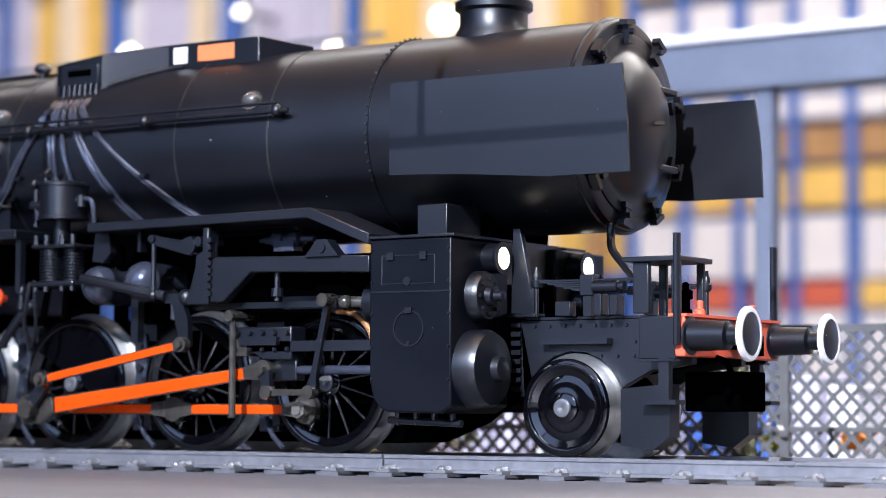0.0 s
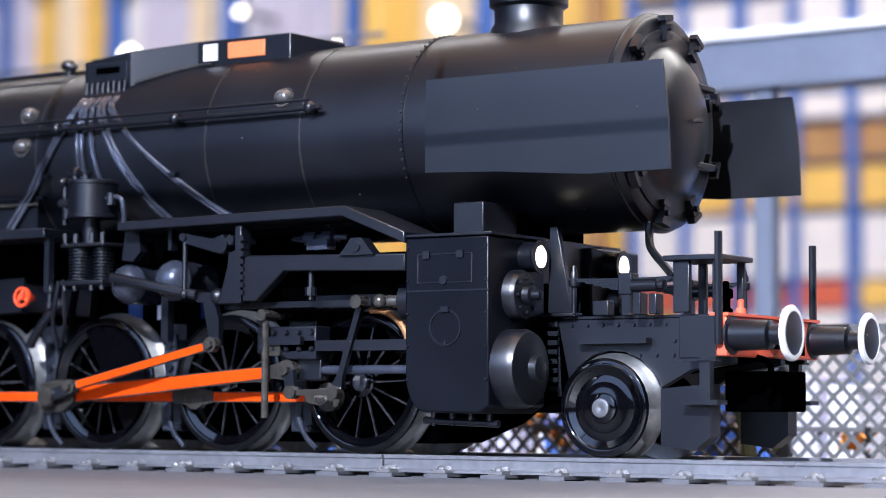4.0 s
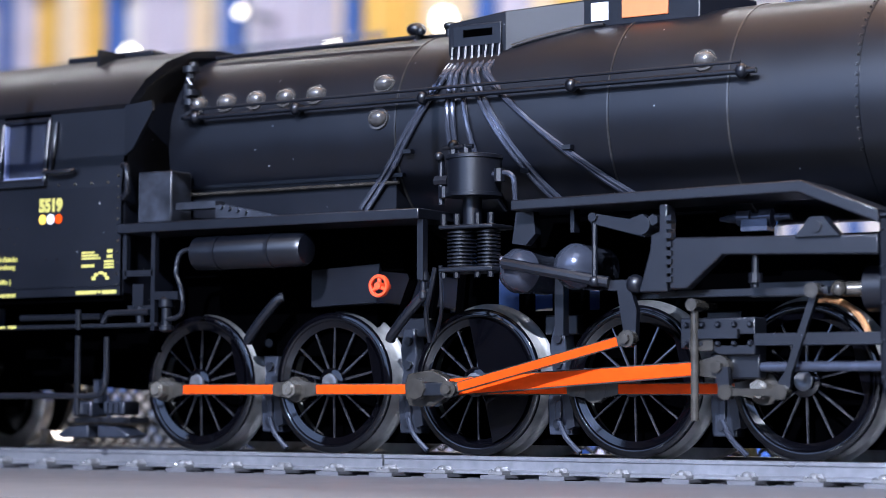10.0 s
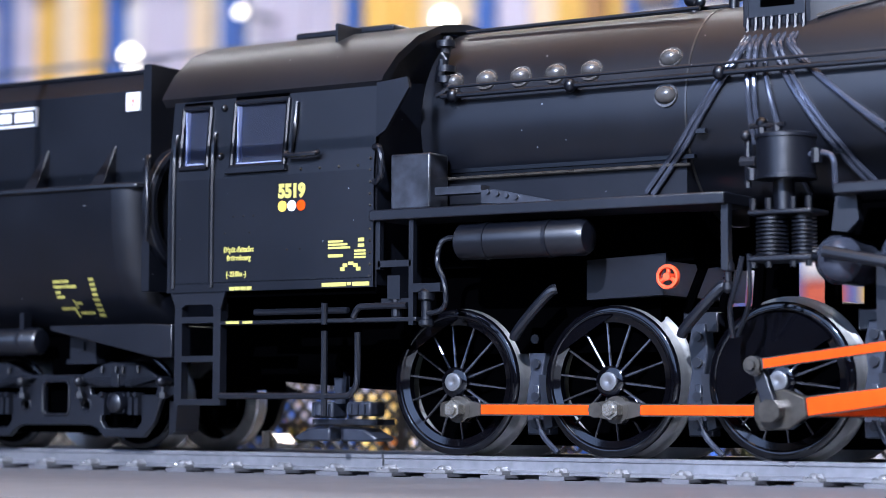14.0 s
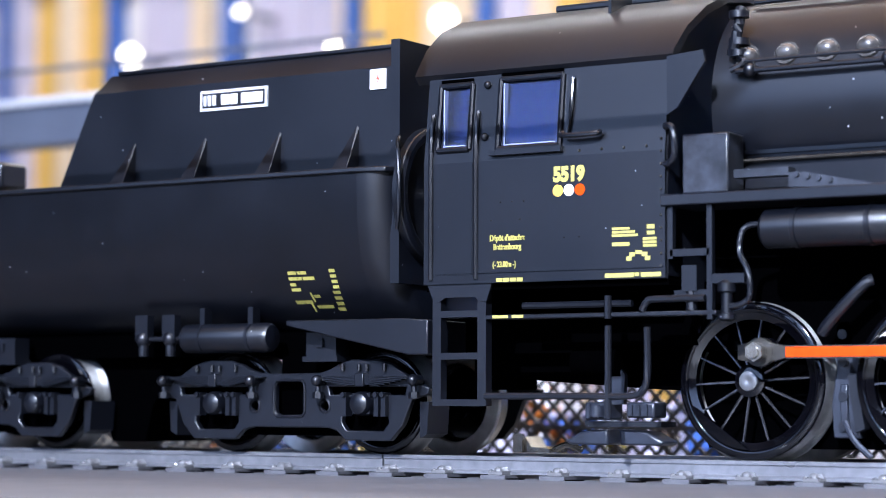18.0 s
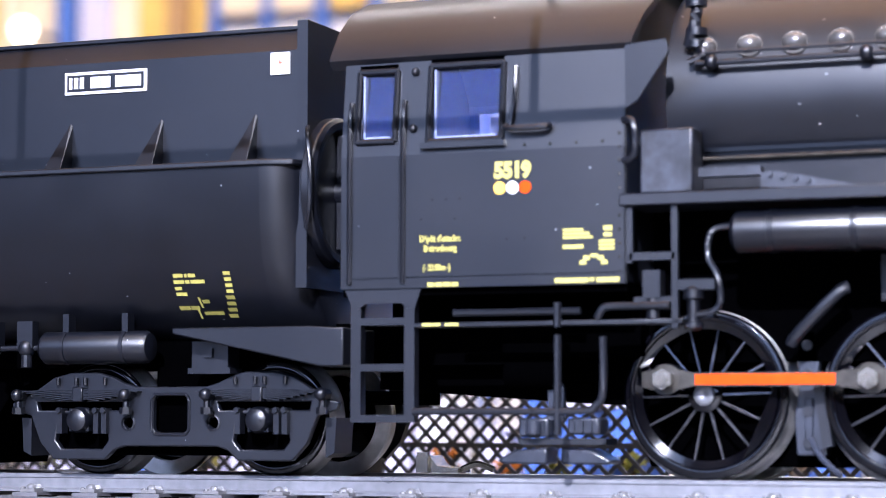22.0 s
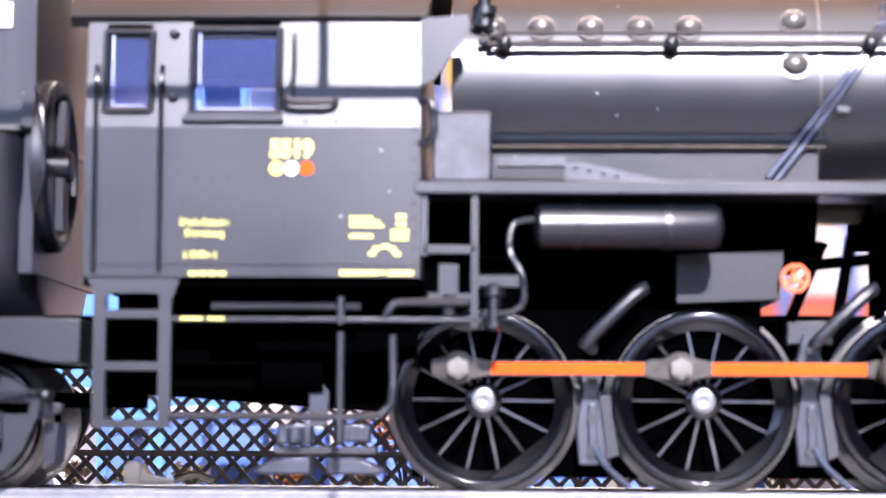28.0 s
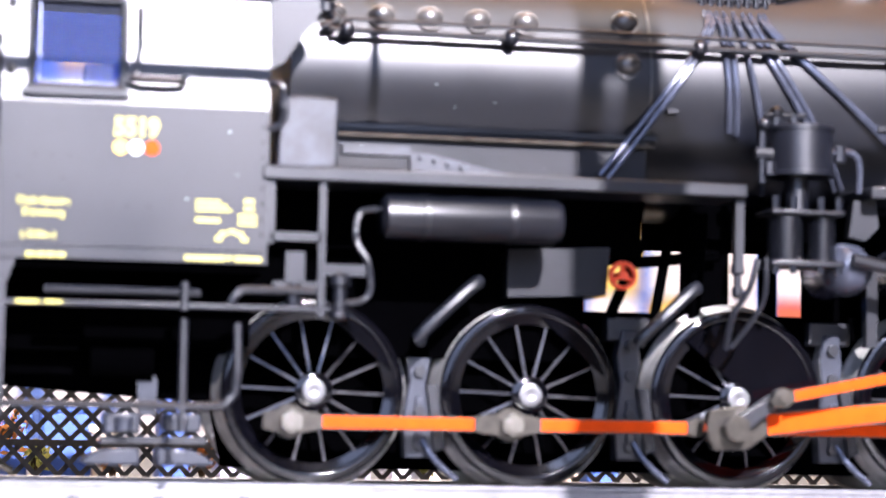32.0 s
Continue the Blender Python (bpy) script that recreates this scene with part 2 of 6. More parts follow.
def part(name, bm, mat, parent, label="", at=(0, 0, 0), bevel=0.0, crease=35):
    """One mesh object under a thing or under a part; at: its origin, full-size metres, in the parent's space."""
    ob = new(name, finish(name, bm, mat, crease))
    ob.parent = parent
    ob.location = Vector(at) * S
    if bevel:
        md = ob.modifiers.new("edge", "BEVEL")
        md.width, md.segments, md.limit_method, md.angle_limit = bevel * S, 2, "ANGLE", radians(40)
    if label:
        tagged(ob, label)
    return ob


def thing(name, label, category, group="", kind=""):
    return tagged(new(name), label, category, group, kind)


def lone(name, bm, mat, label, category, group="", kind="", bevel=0.0):
    ob = new(name, finish(name, bm, mat))
    if bevel:
        md = ob.modifiers.new("edge", "BEVEL")
        md.width, md.segments, md.limit_method, md.angle_limit = bevel * S, 2, "ANGLE", radians(40)
    return tagged(ob, label, category, group, kind)


# ---- how the engine runs ----
RUN = [(0, 0.0), (3.2, 0.0), (3.8, 0.28), (4.5, 0.741), (6, 1.928), (7.5, 3.091), (9, 4.237), (10.5, 5.367),
       (12, 6.526), (13.5, 7.677), (14.5, 8.441), (16.5, 9.934), (18, 11.079), (32, 22.139)]
DRIVERS = (3.3, 1.65, 0.0, -1.65, -3.3)
CRANK, START, AXLE = 0.30, 208.5, 0.685


def run(t):
    """How far the engine has gone at t seconds, full-size metres."""
    return float(np.interp(t, [r[0] for r in RUN], [r[1] for r in RUN]))


def crank(t):
    """The crank's angle, clockwise from the top, radians."""
    return radians(START) + run(t) / 0.70


BEATS = [0.0, 3.2] + [3.2 + 0.3 * k for k in range(1, 96)] + [32.0]


def on_boiler(x, z, r=1.0):
    """A point of the boiler's near side."""
    d = z - 3.1
    return (x, -math.sqrt(max(r * r - d * d, 0.0)), z)

# ---- the room and the layout board ----
M = 87.0  # one real metre in plan units


def room():
    lone("floor", box(B(), -3.2 * M, 3.2 * M, -1.9 * M, 2.4 * M, -1.0 * M, -0.95 * M), CARPET, "dark grey carpet floor of the hobby room", "floor", kind="structure")
    lone("ceiling", box(B(), -3.2 * M, 3.2 * M, -1.9 * M, 2.4 * M, 1.7 * M, 1.75 * M), CEILPAINT, "warm brown boarded ceiling of the room", "ceiling", kind="structure")
    for name, a in (("wall_north", (-3.2, 3.2, 2.4, 2.5)), ("wall_west", (-3.3, -3.2, -2.0, 2.5)), ("wall_east", (3.2, 3.3, -2.0, 2.5))):
        lone(name, box(B(), a[0] * M, a[1] * M, a[2] * M, a[3] * M, -0.95 * M, 1.7 * M), WALLPAINT, "plain painted wall of the hobby room", "wall", kind="structure")
    bm = B()
    for a in ((-3.2, -1.24, -0.95, 1.7), (0.70, 3.2, -0.95, 1.7), (-1.24, 0.70, -0.95, 0.15), (-1.24, 0.70, 1.64, 1.7)):
        box(bm, a[0] * M, a[1] * M, -2.0 * M, -1.9 * M, a[2] * M, a[3] * M)
    lone("wall_south", bm, WALLPAINT, "plain painted wall with wide windows", "wall", kind="structure")
    for name, x0, x1 in (("window_1", 0.0, 0.70), ("window_2", -1.24, 0.0)):
        win = thing(name, "wide window letting in cool daylight", "window", kind="structure")
        for a in ((x0, x0 + 0.02, 0.15, 1.64), (x1 - 0.02, x1, 0.15, 1.64), (x0 + 0.02, x1 - 0.02, 0.15, 0.19), (x0 + 0.02, x1 - 0.02, 1.60, 1.64)):
            part("window_frame", box(B(), a[0] * M, a[1] * M, -1.985 * M, -1.87 * M, a[2] * M, a[3] * M), WALLPAINT, win)
        part("pane", box(B(), (x0 + 0.02) * M, (x1 - 0.02) * M, -1.965 * M, -1.96 * M, 0.19 * M, 1.60 * M), GLASS, win)
    table = thing("layout_table", "wooden table that carries the model railway", "table")
    part("tabletop", box(B(), -1.5 * M, 1.5 * M, -0.75 * M, 0.6 * M, -3.0, -0.75), WOOD, table)
    for x in (-1.4, 1.4):
        for y in (-0.65, 0.5):
            part("leg", box(B(), (x - 0.035) * M, (x + 0.035) * M, (y - 0.035) * M, (y + 0.035) * M, -0.95 * M, -3.0), WOOD, table)
    lone("ground", box(B(), -1.49 * M, 1.49 * M, -0.74 * M, 0.59 * M, -0.75, -0.26), GROUND, "dull green-grey layout board under the track", "ground", kind="structure")
    light = thing("ceiling_light", "flat white ceiling light panel, switched on", "ceiling light")
    part("frame", box(B(), 0.0 * M, 1.0 * M, -1.05 * M, -0.45 * M, 1.675 * M, 1.7 * M), CEILPAINT, light)
    # trough and rods are added, out of view, to go with the ceiling fill
    up = thing("ceiling_fill_trough", "slim unseen trough added to carry the warm ceiling fill", "ceiling light")
    part("trough", section(B(), [(0.20 * M, 1.22 * M), (0.30 * M, 1.22 * M), (0.32 * M, 1.25 * M), (0.18 * M, 1.25 * M)], -0.43 * M, 1.07 * M), TRIM, up)
    for x in (-0.3, 0.95):
        part("rod", cyl(B(), (x * M, 0.25 * M, 1.25 * M), (x * M, 0.25 * M, 1.7 * M), 0.4, n=8), TRIM, up)
    # housing and rods of the added strip, out of view
    strip = thing("added_strip_light", "long unseen strip light added beyond the layout for highlights, switched on", "ceiling light")
    part("housing", box(B(), -0.42 * M, 0.72 * M, 1.50 * M, 1.56 * M, 1.17 * M, 1.24 * M), TRIM, strip)
    for x in (-0.3, 0.6):
        part("rod", cyl(B(), (x * M, 1.53 * M, 1.24 * M), (x * M, 1.53 * M, 1.7 * M), 0.5, n=8), TRIM, strip)
    part("diffuser", box(B(), 0.03 * M, 0.97 * M, -1.02 * M, -0.48 * M, 1.665 * M, 1.675 * M), PANEL, light, "glowing white diffuser")


def desk_lamp():
    """A jointed lamp on the table, its small bright bulb turned to the track; full-size metres times 87."""
    lamp = thing("desk_lamp", "black jointed desk lamp, switched on", "desk lamp")
    x, y, z = LAMP_AT * M
    foot = Vector((x + 9, y + 28, -0.75))
    part("base", lathe(B(), "z", [(-0.75, 6.4), (0.4, 6.2), (0.9, 1.2), (1.4, 0.6)], 32, (foot.x, foot.y, 0)), SLATE, lamp)
    elbow = Vector((x + 13, y + 16, 34))
    part("lower_arm", cyl(B(), foot, elbow, 0.45, n=10), SLATE, lamp)
    part("upper_arm", cyl(B(), elbow, (x + 0.9, y - 4.2, z + 4.2), 0.45, n=10), SLATE, lamp)
    part("joint", ball(B(), elbow, 0.9), SLATE, lamp)
    way = (Vector((0.30, 0, 0.03)) - LAMP_AT).normalized()
    turn = way.to_track_quat("Z", "Y").to_matrix().to_4x4()
    bm = lathe(B(), "z", [(-5.6, 0.6), (-5.2, 1.6), (-1.6, 2.3), (1.2, 3.8), (1.1, 3.9), (-1.7, 2.5), (-5.4, 1.8), (-5.9, 0.6)], 32, caps=False)
    bmesh.ops.transform(bm, matrix=Matrix.Translation(LAMP_AT * M) @ turn, verts=bm.verts)
    part("shade", bm, SLATE, lamp)


def shadow_casters():
    """Unseen slim railing on two end legs, added between lamp and track for shadows."""
    g = thing("shadow_railing", "slim black railing on two end legs, unseen, set to cast shadows", "railing")
    y = -4.92
    part("beam", box(B(), -9, 28, y - 0.035, y + 0.035, 4.885, 4.955), SLATE, g)
    for x in (-3.6, 1.0, 5.68, 10.41, 15.01, 19.57, 24.2):
        part("post", box(B(), x - 0.033, x + 0.033, y - 0.033, y + 0.033, 4.955, 8.2), SLATE, g)
    for x in (-9, 28):
        part("leg", box(B(), x - 0.1, x + 0.1, y - 0.1, y + 0.1, -0.26, 4.97), SLATE, g)
    # unseen posts shaped to cast the wide shadow band on the boiler
    m = thing("shadow_mast", "unseen dark twin post with a pierced head, set to cast a shadow", "signal")
    y = -8.4
    part("post", box(B(), 21.33, 21.50, y - 0.1, y + 0.1, -0.26, 10.0), SLATE, m)
    part("post", box(B(), 21.66, 21.92, y - 0.1, y + 0.1, -0.26, 10.0), SLATE, m)
    for z0, z1 in ((0.5, 6.75), (7.35, 10.0)):
        part("plate", box(B(), 21.50, 21.66, y - 0.06, y + 0.06, z0, z1), SLATE, m)
    part("arm", prism(B(), [(21.92, 6.5), (21.92, 7.0), (22.05, 7.05), (22.3, 6.7), (22.3, 6.5)], y - 0.06, y + 0.06), SLATE, m)


JOINT = 3.95
TIE = 0.62


def track():
    t = thing("railway_track", "grey model railway track with moulded sleepers and rail clips", "track")
    part("track_bed", section(B(), [(-6.6, -0.26), (-6.6, -0.225), (-1.75, -0.205), (1.75, -0.205), (2.6, -0.25), (2.6, -0.26)], -60, 75), BED, t, "smooth grey plastic bed")
    prof = [(-0.075, -0.165), (-0.075, -0.145), (-0.02, -0.125), (-0.02, -0.045), (-0.037, -0.035), (-0.037, -0.004), (-0.028, 0.0),
            (0.028, 0.0), (0.037, -0.004), (0.037, -0.035), (0.02, -0.045), (0.02, -0.125), (0.075, -0.145), (0.075, -0.165)]
    for y in (-0.755, 0.755):
        for x0, x1 in ((-60, JOINT - 0.012), (JOINT + 0.012, 75)):
            part("rail", section(B(), [(y + a, b) for a, b in prof], x0, x1), RAIL, t, "dull grey metal rail")
    tie = finish("sleeper", slab(B(), [(-0.13, -1.02), (0.13, -1.02), (0.13, 1.02), (-0.13, 1.02)], -0.22, -0.168), SLEEPER)
    bm = box(B(), -0.075, 0.075, 0.06, 0.22, -0.165, -0.135)
    prism(bm, [(-0.05, -0.14), (0.05, -0.14), (0.03, -0.10), (-0.03, -0.10)], 0.045, 0.14)
    ball(bm, (0, 0.15, -0.13), 0.05, 1, 1, 0.8, 8, 6)
    ball(bm, (0.06, 0.19, -0.145), 0.028, 1, 1, 1, 6, 5)
    clip = finish("rail_clip", bm, CLIP)
    # a near-black block stands in for the shade inside each slot
    slot = finish("clip_slot", box(B(), 0.11, 0.27, -1.0, -0.90, -0.215, -0.196), DEEP)
    for k in range(-46, 102):
        x = 1.6 + k * TIE
        s = new("sleeper", tie)
        s.parent, s.location = t, (x * S, 0, 0)
        for sy in (-1, 1):
            c = new("rail_clip", clip)
            c.parent, c.matrix_basis = s, pose(0, -0.755 * S, 0, 0, 0, 90 - 90 * sy)
        if -12 < x < 24:
            c = new("clip_slot", slot)
            c.parent = s


def fence(x0, length=5.0, pitch=0.205, top=1.36, bottom=-0.22, y=4.0):
    f = thing("fence_panel", "grey plastic lattice fence panel beside the track", "fence", "lattice fence panels")
    bm = B()
    h = top - bottom - 0.08
    w = 0.032
    n = int(length / pitch) + 1
    rise = 1.06
    for k in range(-int(h / rise / pitch) - 1, n):
        for way in (1, -1):
            a0, a1 = k * pitch, k * pitch + h / rise
            lo, hi = max(a0, 0), min(a1, length)
            if hi - lo < 0.03:
                continue
            za, zb = (lo - a0) * rise, (hi - a0) * rise
            xa, xb = (lo, hi) if way > 0 else (length - lo, length - hi)
            yy = y + way * 0.012
            prism(bm, [(xa - w, bottom + za), (xa + w, bottom + za), (xb + w, bottom + zb), (xb - w, bottom + zb)], yy - 0.012, yy + 0.012)
    part("lattice", bm, FENCE, f)
    part("top_rail", box(B(), 0, length, y - 0.03, y + 0.03, top - 0.08, top), FENCE, f)
    part("middle_rail", box(B(), 0, length, y - 0.035, y + 0.035, 0.2, 0.26), FENCE, f)
    part("post", box(B(), -0.05, 0.05, y - 0.06, y + 0.06, -0.26, top), FENCE, f)
    f.location = (x0 * S, 0, 0)
    return f


def bridge(y=14.0):
    g = thing("footbridge_girder", "light grey model footbridge girder with a thin handrail", "footbridge")
    part("girder", box(B(), -45, 5.5, y, y + 0.5, 5.66, 6.40), GIRDER, g, bevel=0.03)
    part("top_flange", box(B(), -45, 5.5, y - 0.12, y + 0.62, 6.40, 6.52), TRIM, g, "white upper edge")
    part("bottom_flange", box(B(), -45, 5.5, y - 0.08, y + 0.58, 5.58, 5.66), GIRDER, g)
    part("handrail", tube(B(), [(-45, y - 0.2, 7.05), (-30, y - 0.2, 7.05), (-6, y - 0.2, 7.05)], 0.045), GIRDER, g)
    for k in range(9):
        x = -12.46 - k * 3.4 + 3.4 * 1
        part("rail_post", cyl(B(), (x, y - 0.2, 4.4), (x, y - 0.2, 7.05), 0.05, n=8), GIRDER, g)
    for k in range(4):
        x = 1.16 - 12.5 * k
        c = part("column", box(B(), x - 0.16, x + 0.16, y + 0.08, y + 0.42, -0.26, 5.6), GIRDER, g, bevel=0.02)
        part("base_plate", box(B(), x - 0.4, x + 0.4, y - 0.1, y + 0.6, -0.26, -0.12), GIRDER, g)


def shelving():
    """Blue racks with boxes along the far wall, real metres."""
    rnd = random.Random(4)
    tall = [CARD_WHITE, CARD_CREAM, CARD_LILAC, CARD_CREAM, CARD_WHITE, CARD_YELLOW, CARD_LILAC, CARD_WHITE]
    y0 = 1.72
    for n in range(9):
        x = -2.35 + n * 0.168
        r = thing("storage_rack", "blue steel rack bay filled with upright card boxes", "rack", "racks along the wall")
        for xx in (x,):
            part("upright", box(B(), (xx - 0.008) * M, (xx + 0.008) * M, y0 * M, (y0 + 0.3) * M, -0.95 * M, 0.95 * M), BLUE, r)
        for z in (-0.6, -0.2, 0.14, 0.62):
            part("shelf", box(B(), (x + 0.011) * M, (x + 0.160) * M, (y0 + 0.01) * M, (y0 + 0.3) * M, (z - 0.012) * M, z * M), BLUE, r)
            w0 = x + 0.014
            while w0 < x + 0.145:
                w = min(rnd.uniform(0.022, 0.045), x + 0.160 - w0)
                h = rnd.uniform(0.40, 0.44) if z > 0 else rnd.uniform(0.2, 0.3)
                b = box(B(), w0 * M, (w0 + w - 0.002) * M, (y0 + rnd.uniform(0, 0.02)) * M, (y0 + 0.25) * M, z * M, (z + h) * M)
                mat = rnd.choice(tall if n < 7 else [CARD_YELLOW, CARD_BROWN, CARD_CREAM, CARD_YELLOW, CARD_LILAC])
                cb = lone("card_box", b, mat, "upright card box on the blue rack", "box", "boxes on the racks")
                part("lid", box(B(), (w0 - 0.0006) * M, (w0 + w - 0.0014) * M, (y0 - 0.002) * M, (y0 + 0.252) * M, (z + h * 0.86) * M, (z + h + 0.001) * M), mat, cb)
                w0 += w
    for n in range(9):
        x = -0.835 + n * 0.36
        r = thing("drawer_cabinet", "blue small-parts cabinet with white and yellow drawers", "cabinet", "small-parts cabinets")
        part("back", box(B(), x * M, (x + 0.35) * M, (y0 + 0.16) * M, (y0 + 0.18) * M, -0.95 * M, 0.8 * M), BLUE, r)
        for k in range(7):
            xx = x + k * 0.0575
            part("upright", box(B(), (xx - 0.005) * M, (xx + 0.005) * M, y0 * M, (y0 + 0.16) * M, -0.95 * M, 0.8 * M), BLUE, r)
        rows = [(-0.95, 0.1), (0.1, 0.128), (0.13, 0.19), (0.195, 0.235), (0.24, 0.275), (0.28, 0.305), (0.31, 0.35), (0.355, 0.4), (0.41, 0.47), (0.475, 0.53), (0.54, 0.62), (0.63, 0.79)]
        paints = [CARD_WHITE, CARD_RED, CARD_WHITE, CARD_YELLOW, CARD_BROWN, CARD_WHITE, CARD_YELLOW, CARD_WHITE, CARD_CREAM, CARD_WHITE, CARD_YELLOW, CARD_WHITE]
        for j, (za, zb) in enumerate(rows):
            part("shelf", box(B(), x * M, (x + 0.35) * M, (y0 + 0.012) * M, (y0 + 0.16) * M, (za - 0.004) * M, za * M), BLUE, r)
            for k in range(6):
                xa = x + k * 0.0575 + 0.007
                mat = paints[j] if rnd.random() < 0.8 else rnd.choice([CARD_WHITE, CARD_YELLOW, CARD_CREAM])
                part("drawer", box(B(), xa * M, (xa + 0.044) * M, (y0 + rnd.uniform(0, 0.01)) * M, (y0 + 0.15) * M, za * M, (zb - 0.003) * M), mat, r)
    for x, y, z, r in ((-1.016, 1.66, 0.397, 0.010), (-1.43, 1.66, 0.394, 0.009), (-1.153, 1.66, 0.380, 0.004), (-1.276, 1.66, 0.43, 0.004)):
        s = thing("spot_lamp", "small glowing spot lamp before the racks", "lamp", "spot lamps")
        part("bulb", ball(B(), (x * M, y * M, z * M), r * M), BULB, s)
        part("stem", cyl(B(), (x * M, (y + 0.004) * M, z * M), (x * M, (y + 0.06) * M, z * M), 0.004 * M, n=10), GIRDER, s)


def crates():
    """A row of coloured crates on the board beyond the fence, and the blue board behind them."""
    board = thing("background_board", "sky-blue painted background board at the layout's edge", "board")
    part("panel", box(B(), 4.2, 11.6, 18.0, 18.4, -0.26, 7.0), SKY, board)
    for x in (5.5, 8.5, 11):
        part("foot", prism(B(), [(x, -0.26), (x + 0.4, -0.26), (x + 0.4, 1.2), (x, 1.2)], 18.4, 19.6), WOOD, board)
    rnd = random.Random(9)
    hues = [CARD_BLUE] * 7 + [CARD_WHITE] * 4 + [CARD_LILAC] * 4 + [CARD_CREAM] * 3 + [CARD_LILAC, CARD_YELLOW, BLUE]
    row = [(-6.0 + 0.66 * k + rnd.uniform(-0.08, 0.08), rnd.choice(hues)) for k in range(46)]
    for x, mat in row:
        w, h, y = rnd.uniform(0.32, 0.46), rnd.uniform(0.25, 0.95), rnd.uniform(8.0, 9.2)
        if 12.4 < x < 17.2:
            w, h, mat = 0.60, 0.42 + 0.12 * (mat == CARD_BLUE), CARD_LILAC if mat == CARD_CREAM else CARD_BLUE
        c = thing("small_crate", "small coloured crate on the board beyond the fence", "crate", "crates beyond the fence")
        part("body", box(B(), x, x + w, y, y + 0.9, -0.26, h), mat, c, bevel=0.03)
        part("lid", box(B(), x - 0.04, x + w + 0.04, y - 0.04, y + 0.94, h, h + 0.08), CARD_LILAC if rnd.random() < 0.3 else mat, c, bevel=0.02)


def shrub(x, y, h, mat, seed, label):
    """A small dry model plant: a bent stalk, side twigs and many small leaf flakes."""
    rnd = random.Random(seed)
    s = thing("model_shrub", label, "shrub", "shrubs behind the fence")
    stalk, leaves = B(), B()
    for k in range(5):
        a = rnd.uniform(0, 6.28)
        lean = rnd.uniform(0.05, 0.45) * h
        tip = (x + lean * math.cos(a), y + lean * math.sin(a), -0.26 + h * rnd.uniform(0.7, 1.0))
        mid = (x + 0.3 * lean * math.cos(a), y + 0.3 * lean * math.sin(a), -0.26 + h * 0.45)
        tube(stalk, [(x, y, -0.27), mid, tip], 0.016, 5)
        for j in range(26):
            u = rnd.uniform(0.35, 1.1)
            p = Vector(mid).lerp(Vector(tip), u) + Vector((rnd.gauss(0, 0.09), rnd.gauss(0, 0.09), rnd.gauss(0, 0.06))) * max(h, 0.5)
            p.z = max(p.z, -0.22)
            d = Vector((rnd.gauss(0, 1), rnd.gauss(0, 1), rnd.gauss(0, 1))).normalized()
            e = d.orthogonal().normalized()
            w = rnd.uniform(0.03, 0.06)
            leaves.faces.new([leaves.verts.new(p + q) for q in (d * w, e * w * 0.6, -d * w, -e * w * 0.6)])
    part("stalk", stalk, TWIG, s)
    part("foliage", leaves, mat, s)


def planting():
    rnd = random.Random(21)
    tree = thing("model_tree", "short lichen-green model tree stump before the fence", "tree")
    bm = tube(B(), [(5.72, 3.66, -0.27), (5.70, 3.66, 0.1), (5.62, 3.66, 0.5), (5.58, 3.66, 0.98)], 0.085, 9)
    tube(bm, [(5.64, 3.66, 0.35), (5.78, 3.66, 0.6), (5.86, 3.64, 0.9)], 0.05, 7)
    part("trunk", bm, BARK, tree)
    leaves = B()
    for k in range(170):
        p = Vector((rnd.gauss(5.62, 0.13), rnd.gauss(3.66, 0.08), rnd.choice((rnd.gauss(0.85, 0.12), rnd.gauss(0.45, 0.1)))))
        d = Vector((rnd.gauss(0, 1), rnd.gauss(0, 1), rnd.gauss(0, 1))).normalized()
        e = d.orthogonal().normalized()
        w = rnd.uniform(0.025, 0.055)
        leaves.faces.new([leaves.verts.new(p + q) for q in (d * w, e * w * 0.6, -d * w, -e * w * 0.6)])
    part("foliage", leaves, LEAF_PALE, tree)
    kinds = [(LEAF_LIME, "low lime-yellow model shrub behind the lattice fence"), (LEAF_PALE, "low pale dry model shrub behind the lattice fence"), (LEAF_RUST, "thin rusty-orange model shrub behind the lattice fence")]
    for k in range(34):
        x = -3.0 + k * 0.72 + rnd.uniform(-0.2, 0.2)
        tall = 0.9 if (0.8 < x < 2.2 or 14.5 < x < 17.5) and k % 2 else rnd.uniform(0.3, 0.5)
        mat, label = kinds[2] if tall > 0.6 else rnd.choice(kinds)
        shrub(x, rnd.uniform(4.5, 5.6), tall, mat, 100 + k, label)
    for k, (x, h) in enumerate(((14.85, 1.0), (15.0, 1.15), (15.3, 1.2), (15.2, 0.7), (15.45, 1.1), (15.1, 0.9))):
        shrub(x, 4.6 + 0.1 * k, h, LEAF_RUST, 300 + k, "tall bushy rust-orange model shrub behind the lattice fence")


room()
desk_lamp()
shadow_casters()
track()
planting()
crates()
for k in range(10):
    fence(-14 + 5.0 * k)
bridge()
shelving()

# ---- the locomotive ----
loco = thing("steam_locomotive", "matt black model steam locomotive with orange coupling rods", "locomotive")


def rivets(bm, pts, r=0.018, out=(0, -1, 0)):
    """Low rivet heads."""
    o = Vector(out)
    for p in pts:
        cyl(bm, Vector(p) - o * 0.004, Vector(p) + o * 0.016, r, r * 0.55, n=7)
    return bm


